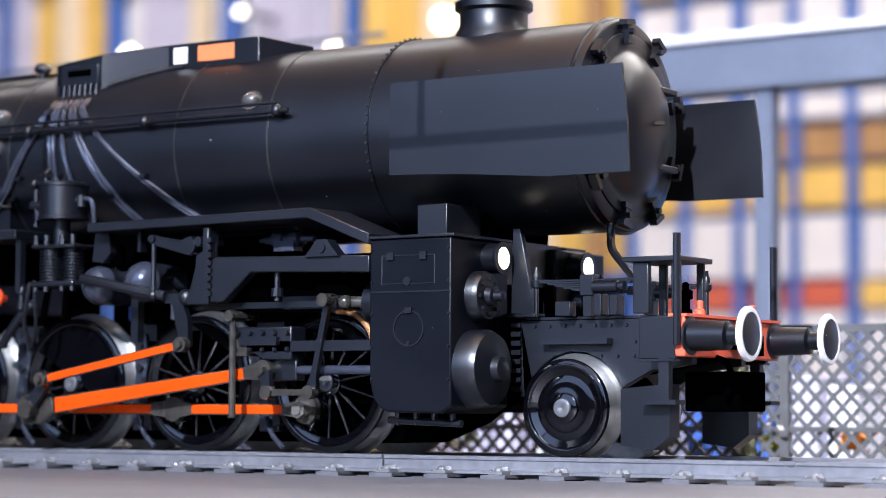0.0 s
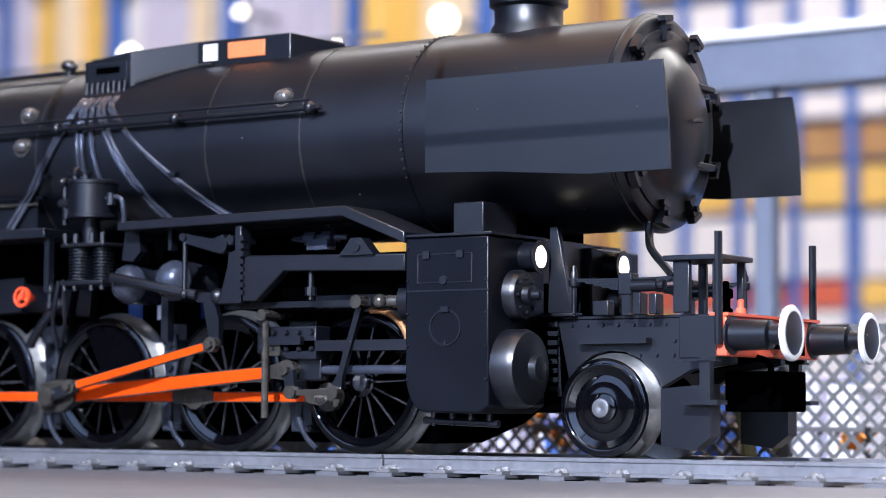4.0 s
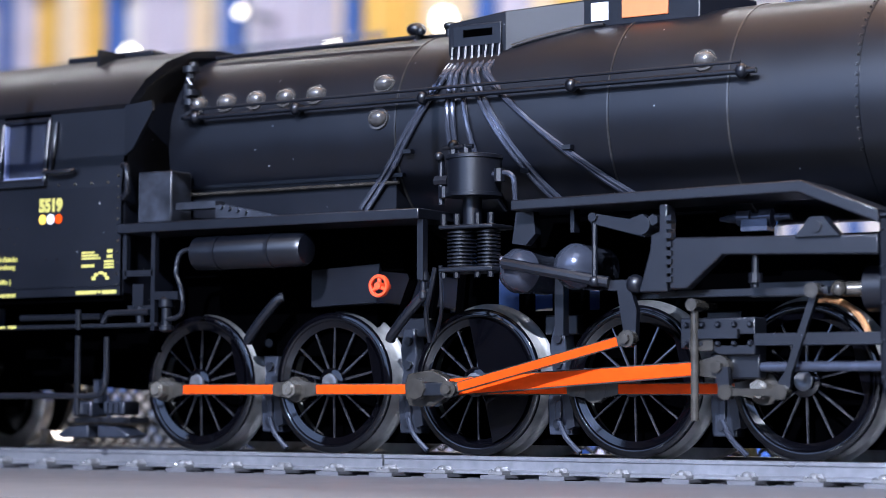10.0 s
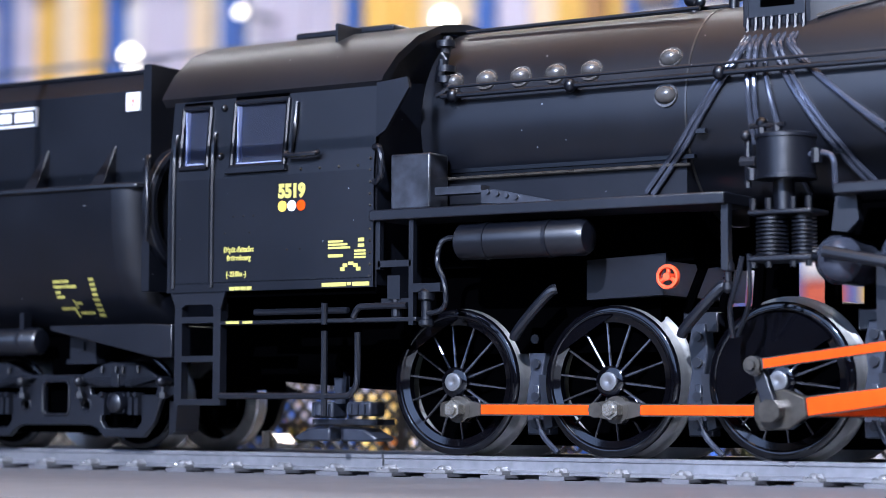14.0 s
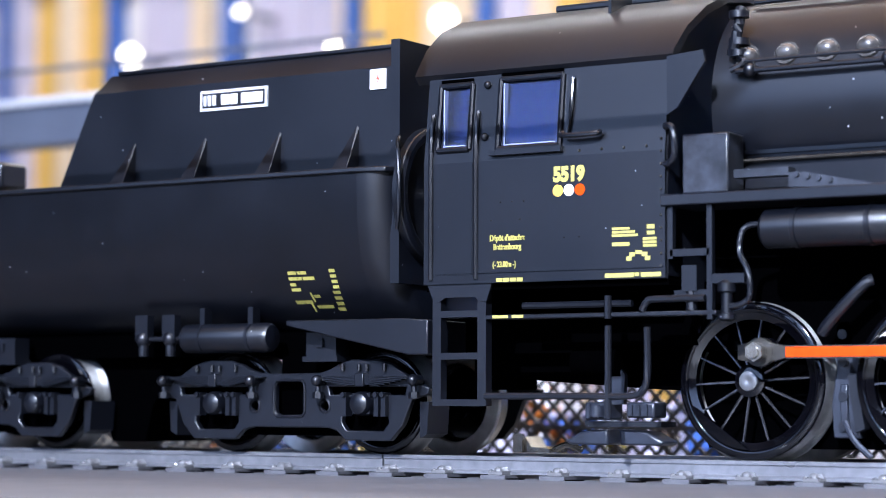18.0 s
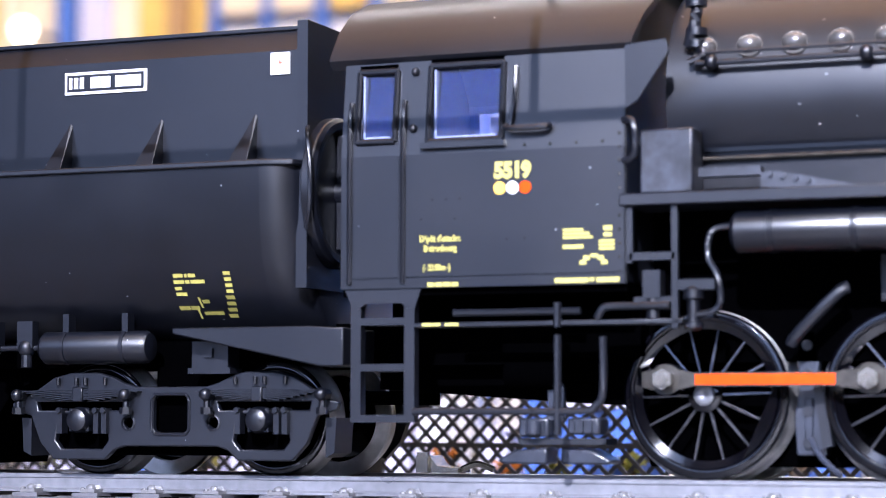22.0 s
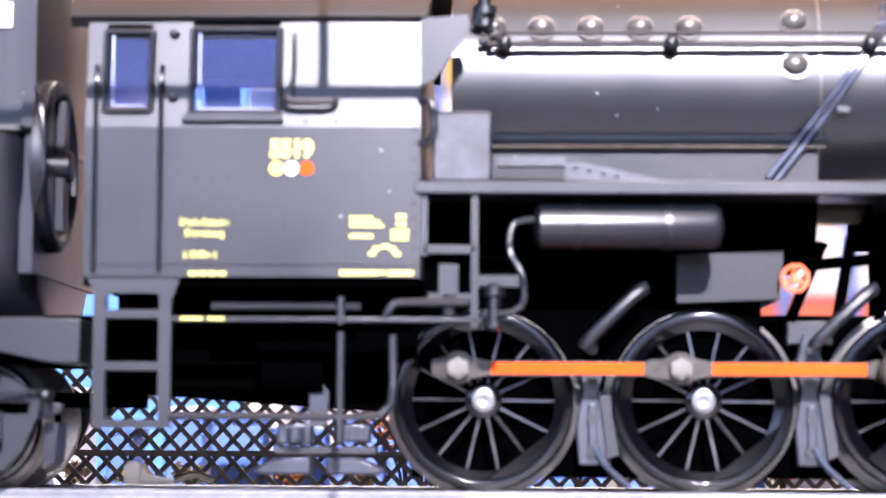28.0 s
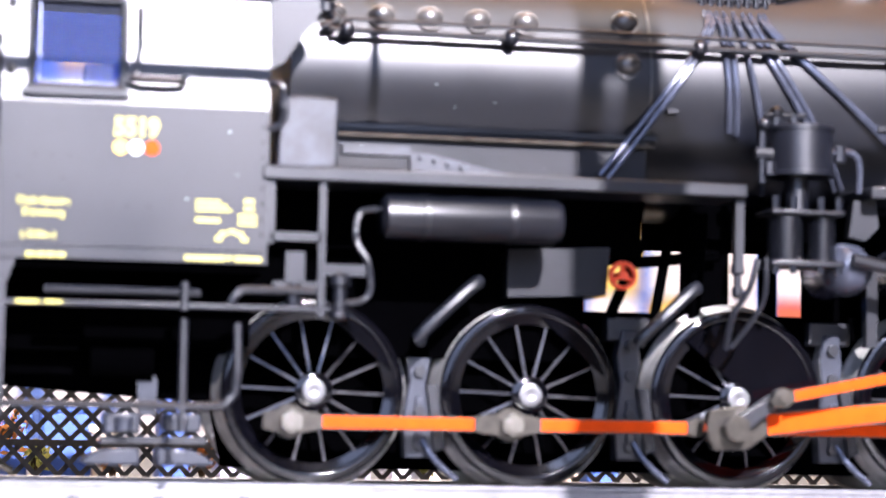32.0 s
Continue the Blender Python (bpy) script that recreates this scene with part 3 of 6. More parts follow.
def boiler():
    body = part("boiler", lathe(B(), "x", [(-3.55, 1.0), (3.86, 1.0), (3.862, 1.012), (3.90, 1.012), (3.902, 1.0), (6.02, 1.0), (6.08, 0.99)], 72, (0, 0, 3.1)), BLACK, loco, "long cylindrical boiler in worn matt black")
    for x in (-0.78, 1.51, 2.69):
        part("boiler_band", lathe(B(), "x", [(x - 0.013, 0.99), (x - 0.009, 1.008), (x + 0.009, 1.008), (x + 0.013, 0.99)], 72, (0, 0, 3.1), caps=False), BAND, body)
    bm = B()
    for k in range(32):
        a = radians(-28 + k * 5.2)
        p = Vector((0, -math.cos(a), math.sin(a)))
        rivets(bm, [Vector((3.88, 0, 3.1)) + p * 1.012], 0.017, p)
    part("rivet_strip", bm, BAND, body)
    # smokebox front with its dished door
    part("smokebox_ring", lathe(B(), "x", [(6.05, 1.0), (6.08, 1.03), (6.10, 1.03), (6.11, 1.01), (6.18, 1.0), (6.20, 0.97), (6.20, 0.84)], 64, (0, 0, 3.1)), BLACK, body)
    door = part("smokebox_door", lathe(B(), "x", [(6.18, 0.87), (6.215, 0.87), (6.225, 0.85), (6.225, 0.74), (6.24, 0.69), (6.28, 0.64), (6.34, 0.57), (6.41, 0.43), (6.455, 0.26), (6.47, 0.12), (6.473, 0.02)], 56, (0, 0, 3.1)), BLACK, body, "dished black smokebox door on a flat rim")
    for k in range(9):
        a = radians(k * 40 + 8)
        bm = B()
        box(bm, 6.19, 6.27, -0.030, 0.030, 0.78, 0.98)
        box(bm, 6.21, 6.29, -0.085, 0.085, 0.945, 0.995)
        box(bm, 6.23, 6.28, -0.065, 0.065, 0.765, 0.815)
        cyl(bm, (6.2, 0, 0.88), (6.31, 0, 0.88), 0.03, n=10)
        bmesh.ops.rotate(bm, cent=(0, 0, 0), matrix=Matrix.Rotation(a, 3, "X"), verts=bm.verts)
        bmesh.ops.translate(bm, vec=(0, 0, 3.1), verts=bm.verts)
        part("door_clamp", bm, MID, door)
    for z in (3.46, 2.72):
        part("door_hinge", box(B(), 6.30, 6.405, 0.05, 0.60, z - 0.03, z + 0.03), BLACK, door, bevel=0.012)
    part("door_handle", cyl(B(), (6.46, 0, 3.1), (6.56, 0, 3.1), 0.022, n=10), GUN, door)
    part("chimney", lathe(B(), "z", [(4.0, 0.40), (4.10, 0.37), (4.16, 0.335), (4.30, 0.335), (4.33, 0.385), (4.40, 0.385), (4.41, 0.33), (4.41, 0.28), (4.2, 0.27)], 40, (4.70, 0, 0)), BLACK, loco, "short black chimney with a lip")
    # casing over the sand boxes
    plan = [(-0.36, -0.72), (0.28, -0.72), (0.36, -0.68), (0.98, -0.47), (2.17, -0.47), (2.52, 0), (2.17, 0.47), (0.98, 0.47), (0.36, 0.68), (-0.36, 0.72)]
    bm = slab(B(), plan, 3.45, 4.20)
    for v in bm.verts:
        if v.co.z > 4:
            v.co.z = 4.10 + 0.14 * min(1, max(0, (v.co.x + 0.36) / 1.3)) - (0.08 if v.co.x > 2.3 else 0)
    casing = part("sandbox_casing", bm, CASING, loco, "angular black casing on top of the boiler", bevel=0.012, crease=8)
    part("casing_edge", tube(B(), [(x, y - 0.012, 3.1 + math.sqrt(1.02 - y * y)) for x, y in ((0.34, -0.70), (0.5, -0.645), (0.7, -0.577), (0.98, -0.483), (1.2, -0.482))], 0.018), BAND, casing)
    part("casing_panel", box(B(), -0.30, 0.24, -0.735, -0.715, 3.86, 4.07), BLACK, casing, bevel=0.008)
    part("casing_slot", box(B(), -0.18, 0.14, -0.742, -0.733, 3.95, 4.02), DEEP, casing)
    part("white_plate", box(B(), 1.06, 1.24, -0.482, -0.468, 4.03, 4.20), WHITE, casing, "small white enamel plate")
    part("orange_plate", box(B(), 1.38, 1.86, -0.484, -0.468, 4.03, 4.20), SIGNAL, casing, "orange warning plate", bevel=0.01)
    # sand pipes
    for k in range(8):
        x = -0.30 + k * 0.075
        part("pipe_stub", cyl(B(), (x, -0.76, 3.60), (x, -0.735, 3.86), 0.024, n=8), CASING, casing)
    ends = [(-1.18, 2.35), (-1.115, 2.33), (-0.14, 2.72), (-0.08, 2.70), (0.24, 2.30), (0.82, 2.34), (0.875, 2.35), (1.71, 2.32), (1.65, 2.31)]
    starts = [-0.30, -0.26, -0.20, -0.14, -0.06, 0.02, 0.08, 0.16, 0.20]
    for x0, (x1, z1) in zip(starts, ends):
        pts = [(x0, -0.76, 3.70)]
        for j in range(9):
            u = j / 8
            z = 3.58 + (z1 - 3.58) * u
            p = on_boiler(x0 + (x1 - x0) * u ** 1.15, z, 1.025)
            pts.append((p[0], min(p[1], -0.975) if p[0] < -0.7 else p[1], p[2]))
        part("sand_pipe", tube(B(), pts, 0.027, 8), PIPE, loco, "polished black sand pipe")
    for x, z in ((-0.62, 2.86), (0.62, 2.62), (1.10, 2.80)):
        p = on_boiler(x, z, 1.03)
        part("pipe_clamp", box(B(), x - 0.045, x + 0.045, p[1] - 0.04, p[1] + 0.03, z - 0.02, z + 0.02), BLACK, loco)
    # washout plugs
    for x, z in [(-3.24 + 0.37 * k, 3.49) for k in range(5)] + [(-0.97, 3.54), (-0.97, 3.20), (2.44, 3.49)]:
        p = Vector(on_boiler(x, z, 1.0))
        o = Vector((0, p.y, p.z - 3.1)).normalized()
        bm = B()
        cyl(bm, p - o * 0.02, p + o * 0.02, 0.115, 0.11, n=24)
        ball(bm, p + o * 0.012, 0.105, 1, 0.8, 0.8, 20, 12)
        part("washout_plug", bm, PLUG, body)
    # handrails along the boiler
    for z, r, a, b in ((3.43, 0.016, -3.2, 2.85), (3.345, 0.026, -3.28, 3.0)):
        part("handrail", tube(B(), [(x, -1.075, z) for x in np.linspace(a, b, 6)], r, 8), BLACK, loco)
    for x in (-3.15, -1.9, -0.42, 1.18, 2.86):
        bm = ball(B(), (x, -1.07, 3.35), 0.06, 1, 1, 1.1, 12, 8)
        cyl(bm, (x, -0.94, 3.38), (x, -1.08, 3.35), 0.03, n=8)
        part("handrail_knob", bm, BLACK, loco)
    part("rod_along_boiler", tube(B(), [(x, -0.42 - 0.02 * k, 4.06) for k, x in enumerate((-3.4, -2.0, -0.9))], 0.02, 8), BLACK, loco)
    part("rod_along_top", tube(B(), [(x, -0.05, 4.13) for x in (-3.4, -2.0, -0.8)], 0.02, 8), BLACK, loco)
    for x, r in ((-1.12, 0.1), (-0.72, 0.07)):
        bm = cyl(B(), (x, -0.12, 4.05), (x, -0.12, 4.2), 0.05, n=12)
        ball(bm, (x, -0.12, 4.2), r, 1, 1, 0.7)
        ball(bm, (x + 0.08, -0.16, 4.17), r * 0.5)
        part("safety_valve", bm, BLACK, loco)
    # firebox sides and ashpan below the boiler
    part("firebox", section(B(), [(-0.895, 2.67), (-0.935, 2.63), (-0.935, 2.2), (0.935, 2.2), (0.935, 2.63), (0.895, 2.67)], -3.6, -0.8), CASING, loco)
    # inner blocks: shade below the running board is put into their near-black
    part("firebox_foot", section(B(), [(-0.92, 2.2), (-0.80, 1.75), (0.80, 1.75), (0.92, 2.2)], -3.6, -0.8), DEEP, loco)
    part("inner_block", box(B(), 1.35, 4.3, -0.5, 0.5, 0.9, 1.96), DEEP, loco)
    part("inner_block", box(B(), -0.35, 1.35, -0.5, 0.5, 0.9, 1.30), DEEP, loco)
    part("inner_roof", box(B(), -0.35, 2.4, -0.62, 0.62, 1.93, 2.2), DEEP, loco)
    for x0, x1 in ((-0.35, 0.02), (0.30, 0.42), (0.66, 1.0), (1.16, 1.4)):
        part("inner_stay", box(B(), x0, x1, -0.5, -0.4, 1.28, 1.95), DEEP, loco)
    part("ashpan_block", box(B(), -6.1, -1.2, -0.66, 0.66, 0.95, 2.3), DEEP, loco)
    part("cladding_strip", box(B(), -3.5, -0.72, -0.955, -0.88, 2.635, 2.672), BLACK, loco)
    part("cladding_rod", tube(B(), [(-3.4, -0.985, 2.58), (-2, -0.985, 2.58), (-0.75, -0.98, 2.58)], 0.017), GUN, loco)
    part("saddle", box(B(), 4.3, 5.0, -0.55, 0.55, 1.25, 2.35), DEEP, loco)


def bridge_frame():
    """Main frame between the wheels."""
    # near-black plate carries the shade behind the driving wheels in its colour
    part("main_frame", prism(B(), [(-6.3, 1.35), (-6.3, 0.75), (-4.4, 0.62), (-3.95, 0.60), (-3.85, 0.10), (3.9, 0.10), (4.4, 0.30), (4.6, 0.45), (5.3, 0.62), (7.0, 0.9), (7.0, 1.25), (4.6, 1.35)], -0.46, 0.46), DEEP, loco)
    for x in (2.47, 0.82, -0.83, -2.48):
        bm = prism(B(), [(x - 0.06, 1.2), (x + 0.06, 1.2), (x + 0.09, 0.95), (x + 0.05, 0.72), (x + 0.13, 0.45), (x + 0.14, 0.2), (x - 0.10, 0.2), (x - 0.12, 0.5), (x - 0.07, 0.78), (x - 0.10, 1.0)], -0.66, -0.5)
        hanger = part("brake_hanger", bm, SHOE, loco, bevel=0.012)
        part("bracket", box(B(), x - 0.17, x + 0.17, -0.62, -0.46, 1.12, 1.3), FRAME, hanger, bevel=0.012)
        part("rib", box(B(), x - 0.03, x + 0.04, -0.69, -0.5, 0.3, 0.66), SHOE, hanger, bevel=0.012)
        for z in (0.3, 0.55, 0.85, 1.08):
            part("pin", cyl(B(), (x, -0.70, z), (x, -0.5, z), 0.045, n=8), FRAME, hanger)
        bm = prism(B(), [(x + 0.12, 0.25), (x + 0.2, 0.28), (x + 0.13, 0.75), (x + 0.05, 0.75)], -0.72, -0.58)
        part("brake_shoe", bm, FRAME, loco)
        part("sand_nozzle", tube(B(), [(x + 0.02, -0.70, 0.34), (x + 0.12, -0.74, 0.18), (x + 0.28, -0.76, 0.04)], 0.026), PIPE, loco)


def running_boards():
    part("running_board", box(B(), -3.80, -0.18, -1.5, -0.85, 2.17, 2.27), FRAME, loco, "black running board", bevel=0.012)
    part("running_board", prism(B(), [(0.80, 2.20), (0.80, 2.29), (3.58, 2.33), (4.26, 2.06), (4.26, 1.95), (3.55, 2.23)], -1.5, -0.85), FRAME, loco, "cranked black running board", bevel=0.012)
    for x, z0 in ((-0.21, 1.62),):
        part("board_bracket", box(B(), x - 0.035, x + 0.03, -1.42, -1.34, z0, 2.17), FRAME, loco)
        part("board_valve", lathe(B(), "z", [(1.42, 0.02), (1.45, 0.045), (1.50, 0.045), (1.52, 0.03), (1.60, 0.03), (1.61, 0.055), (1.66, 0.055), (1.72, 0.03)], 14, (x, -1.36, 0)), FRAME, loco)
    part("lubricator_box", box(B(), -3.68, -3.24, -1.32, -1.0, 2.28, 2.80), SCUFF, loco, "scuffed black box on the running board", bevel=0.02)
    bm = box(B(), -3.2, -2.7, -1.3, -1.15, 2.40, 2.47)
    prism(bm, [(-2.7, 2.42), (-2.55, 2.42), (-1.9, 2.28), (-1.9, 2.26), (-2.7, 2.30)], -1.3, -1.2)
    for k in range(4):
        cyl(bm, (-2.62 + k * 0.1, -1.28, 2.40 - k * 0.02), (-2.62 + k * 0.1, -1.33, 2.40 - k * 0.02), 0.022, n=8)
    part("reverser_link", bm, SCUFF, loco)
    # air reservoir under the rear board
    t = part("air_reservoir", lathe(B(), "x", [(-2.93, 0.02), (-2.92, 0.12), (-2.88, 0.165), (-1.62, 0.165), (-1.57, 0.14), (-1.54, 0.02)], 32, (0, -1.32, 1.95)), BLACK, loco, "black cylindrical air reservoir")
    for x in (-2.6, -1.95):
        part("strap", lathe(B(), "x", [(x - 0.025, 0.165), (x - 0.02, 0.173), (x + 0.02, 0.173), (x + 0.025, 0.165)], 32, (0, -1.32, 1.95)), BLACK, t)
    part("reservoir_pipe", tube(B(), [(-2.9, -1.34, 2.0), (-3.05, -1.36, 1.98), (-3.1, -1.38, 1.9), (-3.1, -1.4, 1.75), (-3.02, -1.42, 1.6), (-3.0, -1.42, 1.4), (-3.08, -1.42, 1.32), (-3.25, -1.42, 1.30)], 0.026), FRAME, loco)
    # ashpan with its red valve wheel
    part("ashpan", prism(B(), [(-1.85, 1.42), (-1.85, 1.78), (-1.05, 1.82), (-1.08, 1.45)], -0.85, 0.85), CASING, loco)
    w = part("valve_wheel", lathe(B(), "y", [(-0.025, 0.078), (-0.03, 0.085), (-0.03, 0.105), (-0.01, 0.113), (0.02, 0.108), (0.02, 0.08), (-0.025, 0.078)], 28, (-0.98, -0.95, 1.60), caps=False), VALVE, loco, "small red hand wheel")
    bm = cyl(B(), (-0.98, -0.99, 1.6), (-0.98, -0.80, 1.6), 0.035, n=12)
    for k in range(3):
        a = radians(90 + k * 120)
        cyl(bm, (-0.98, -0.95, 1.6), (-0.98 + 0.1 * math.cos(a), -0.95, 1.6 + 0.1 * math.sin(a)), 0.02, n=6)
    part("wheel_spokes", bm, VALVE, w)
    # two dark air vessels with domed ends
    for x, z in ((0.72, 1.68), (1.30, 1.70)):
        part("air_vessel", lathe(B(), "y", [(-1.14, 0.02), (-1.12, 0.10), (-1.05, 0.175), (-0.98, 0.20), (-0.97, 0.207), (-0.94, 0.207), (-0.93, 0.20), (-0.5, 0.20)], 32, (x, -0.24, z)), PIPE, loco, "round-ended black air vessel")
    # pump stack on the running board
    p = part("feed_pump", lathe(B(), "z", [(2.36, 0.15), (2.36, 0.262), (2.39, 0.262), (2.395, 0.248), (2.70, 0.248), (2.705, 0.262), (2.735, 0.262), (2.75, 0.21), (2.76, 0.1)], 40, (0.30, -1.30, 0)), FRAME, loco, "two-stage air pump with a ribbed lower cylinder")
    for dx, r in ((-0.22, 0.135), (0.07, 0.105)):
        prof = []
        for k in range(10):
            z = 1.73 + k * 0.033
            prof += [(z, r), (z + 0.014, r), (z + 0.016, r - 0.04), (z + 0.031, r - 0.04)]
        part("ribbed_cylinder", lathe(B(), "z", prof, 28, (0.40 + dx, -1.32, 0)), FRAME, p)
    part("pump_flange", box(B(), 0.02, 0.60, -1.48, -1.1, 2.06, 2.10), FRAME, p, bevel=0.015)
    part("pump_flange", box(B(), 0.02, 0.60, -1.48, -1.1, 1.67, 1.72), FRAME, p, bevel=0.015)
    bm = cyl(B(), (0.28, -1.3, 2.1), (0.28, -1.3, 2.38), 0.09, n=14)
    part("pump_middle", bm, MID, p)
    for x in (0.06, 0.2, 0.42, 0.56):
        part("flange_bolt", cyl(B(), (x, -1.44, 2.1), (x, -1.44, 2.2), 0.03, n=6), FRAME, p)
        part("flange_bolt", cyl(B(), (x, -1.44, 1.62), (x, -1.44, 1.68), 0.028, n=6), FRAME, p)
    bm = cyl(B(), (0.10, -1.34, 2.7), (0.10, -1.34, 2.86), 0.04, n=8)
    ball(bm, (0.10, -1.34, 2.84), 0.055)
    cyl(bm, (0.24, -1.34, 2.72), (0.24, -1.34, 2.84), 0.045, n=8)
    cyl(bm, (-0.02, -1.36, 2.3), (-0.02, -1.36, 2.75), 0.03, n=8)
    cyl(bm, (-0.08, -1.36, 2.52), (0.06, -1.36, 2.52), 0.05, n=8)
    cyl(bm, (0.0, -1.36, 2.82), (0.32, -1.36, 2.82), 0.022, n=8)
    cyl(bm, (0.03, -1.38, 2.36), (0.03, -1.38, 2.46), 0.05, n=10)
    ball(bm, (-0.02, -1.4, 2.74), 0.045)
    cyl(bm, (0.60, -1.36, 2.48), (0.60, -1.36, 2.6), 0.05, n=8)
    part("pump_valve_chest", bm, FRAME, p)
    part("pump_pipe", tube(B(), [(0.52, -1.36, 2.55), (0.66, -1.36, 2.56), (0.74, -1.36, 2.52), (0.76, -1.36, 2.42), (0.76, -1.34, 2.25)], 0.026), PIPE, p)
    part("drain_pipe", tube(B(), [(-0.06, -1.40, 1.72), (-0.12, -1.38, 1.5), (-0.22, -1.3, 1.3), (-0.24, -1.2, 1.05)], 0.025), FRAME, loco)
    part("drain_pipe", tube(B(), [(0.0, -1.40, 1.74), (0.0, -1.38, 1.45), (-0.06, -1.3, 1.28), (-0.2, -1.2, 1.06)], 0.02), FRAME, loco)
    part("pump_bracket", prism(B(), [(0.74, 2.2), (0.92, 2.2), (0.94, 2.0), (0.84, 1.9), (0.70, 1.92)], -1.3, -1.2), FRAME, loco)


def cylinders():
    r = 0.22
    pts = [(4.24, 2.0)]
    for k in range(7):
        a = radians(180 + k * 15)
        pts.append((4.24 + r * (1 + math.cos(a)), 0.40 + 0.36 * (1 + math.sin(a))))
    pts += [(5.02, 0.39), (5.14, 0.46), (5.14, 2.0)]
    c = part("cylinder_block", prism(B(), pts, -1.45, -0.45), BLOCK, loco, "boxy black cylinder block with an access cover", bevel=0.02)
    part("cylinder_block", prism(B(), pts, 0.45, 1.45), BLOCK, loco, bevel=0.02)
    part("upper_cover", box(B(), 4.235, 5.145, -1.458, -1.448, 1.50, 1.515), FRAME, c)
    bm = B()
    for a, b in (((4.38, 1.84), (4.96, 1.84)), ((4.38, 1.58), (4.96, 1.58)), ((4.38, 1.58), (4.38, 1.84)), ((4.96, 1.58), (4.96, 1.84))):
        cyl(bm, (a[0], -1.452, a[1]), (b[0], -1.452, b[1]), 0.008, n=6)
    for x in (4.48, 4.84):
        box(bm, x - 0.035, x + 0.035, -1.475, -1.448, 1.80, 1.87)
    cyl(bm, (4.66, -1.44, 1.60), (4.66, -1.47, 1.60), 0.04, n=12)
    part("access_flap", bm, FRAME, c)
    bm = lathe(B(), "y", [(-1.462, 0.155), (-1.462, 0.168), (-1.446, 0.172), (-1.446, 0.15), (-1.462, 0.155)], 36, (4.68, 0, 1.17), caps=False)
    box(bm, 4.64, 4.72, -1.475, -1.45, 1.31, 1.36)
    cyl(bm, (4.68, -1.45, 1.03), (4.68, -1.47, 1.03), 0.02, n=8)
    part("round_cover", bm, FRAME, c)
    bm = B()
    rivets(bm, [(4.27, -1.45, 0.7 + 0.3 * k) for k in range(5)] + [(5.11, -1.45, 0.7 + 0.3 * k) for k in range(5)])
    part("rivet_strip", bm, FRAME, c)
    part("steam_pipe_box", box(B(), 4.60, 4.93, -1.2, -0.6, 1.95, 2.33), FRAME, loco, bevel=0.012)
    part("top_lid", box(B(), 4.20, 5.18, -1.47, -0.45, 2.0, 2.03), FRAME, c, bevel=0.008)
    for s in (-1, 1):
        p = part("piston_cover", lathe(B(), "x", [(5.1, 0.36), (5.30, 0.36), (5.36, 0.33), (5.38, 0.20), (5.40, 0.12), (5.47, 0.11), (5.48, 0.04)], 40, (0, s * 1.08, 0.80)), MID, loco, "round glossy black piston cover")
        v = part("valve_cover", lathe(B(), "x", [(5.0, 0.235), (5.22, 0.235), (5.26, 0.21), (5.27, 0.1), (5.33, 0.09), (5.34, 0.05), (5.42, 0.045), (5.43, 0.01)], 32, (0, s * 1.0, 1.47)), MID, loco, "round black valve cover")
        bm = B()
        for k in range(8):
            a = radians(45 * k)
            cyl(bm, (5.26, s * 1.0 + 0.16 * math.cos(a), 1.47 + 0.16 * math.sin(a)), (5.29, s * 1.0 + 0.16 * math.cos(a), 1.47 + 0.16 * math.sin(a)), 0.022, n=6)
        part("bolt_ring", bm, BLACK, v)
    part("valve_rear", lathe(B(), "x", [(3.98, 0.12), (4.0, 0.19), (4.25, 0.19)], 28, (0, -1.05, 1.44)), BLACK, loco)
    bm = cyl(B(), (4.3, -1.2, 0.33), (5.1, -1.2, 0.30), 0.035, n=10)
    for x in (4.4, 4.6, 4.8, 5.0):
        cyl(bm, (x, -1.2, 0.28), (x, -1.2, 0.42), 0.03, n=8)
    part("drain_cock_rod", bm, FRAME, loco)


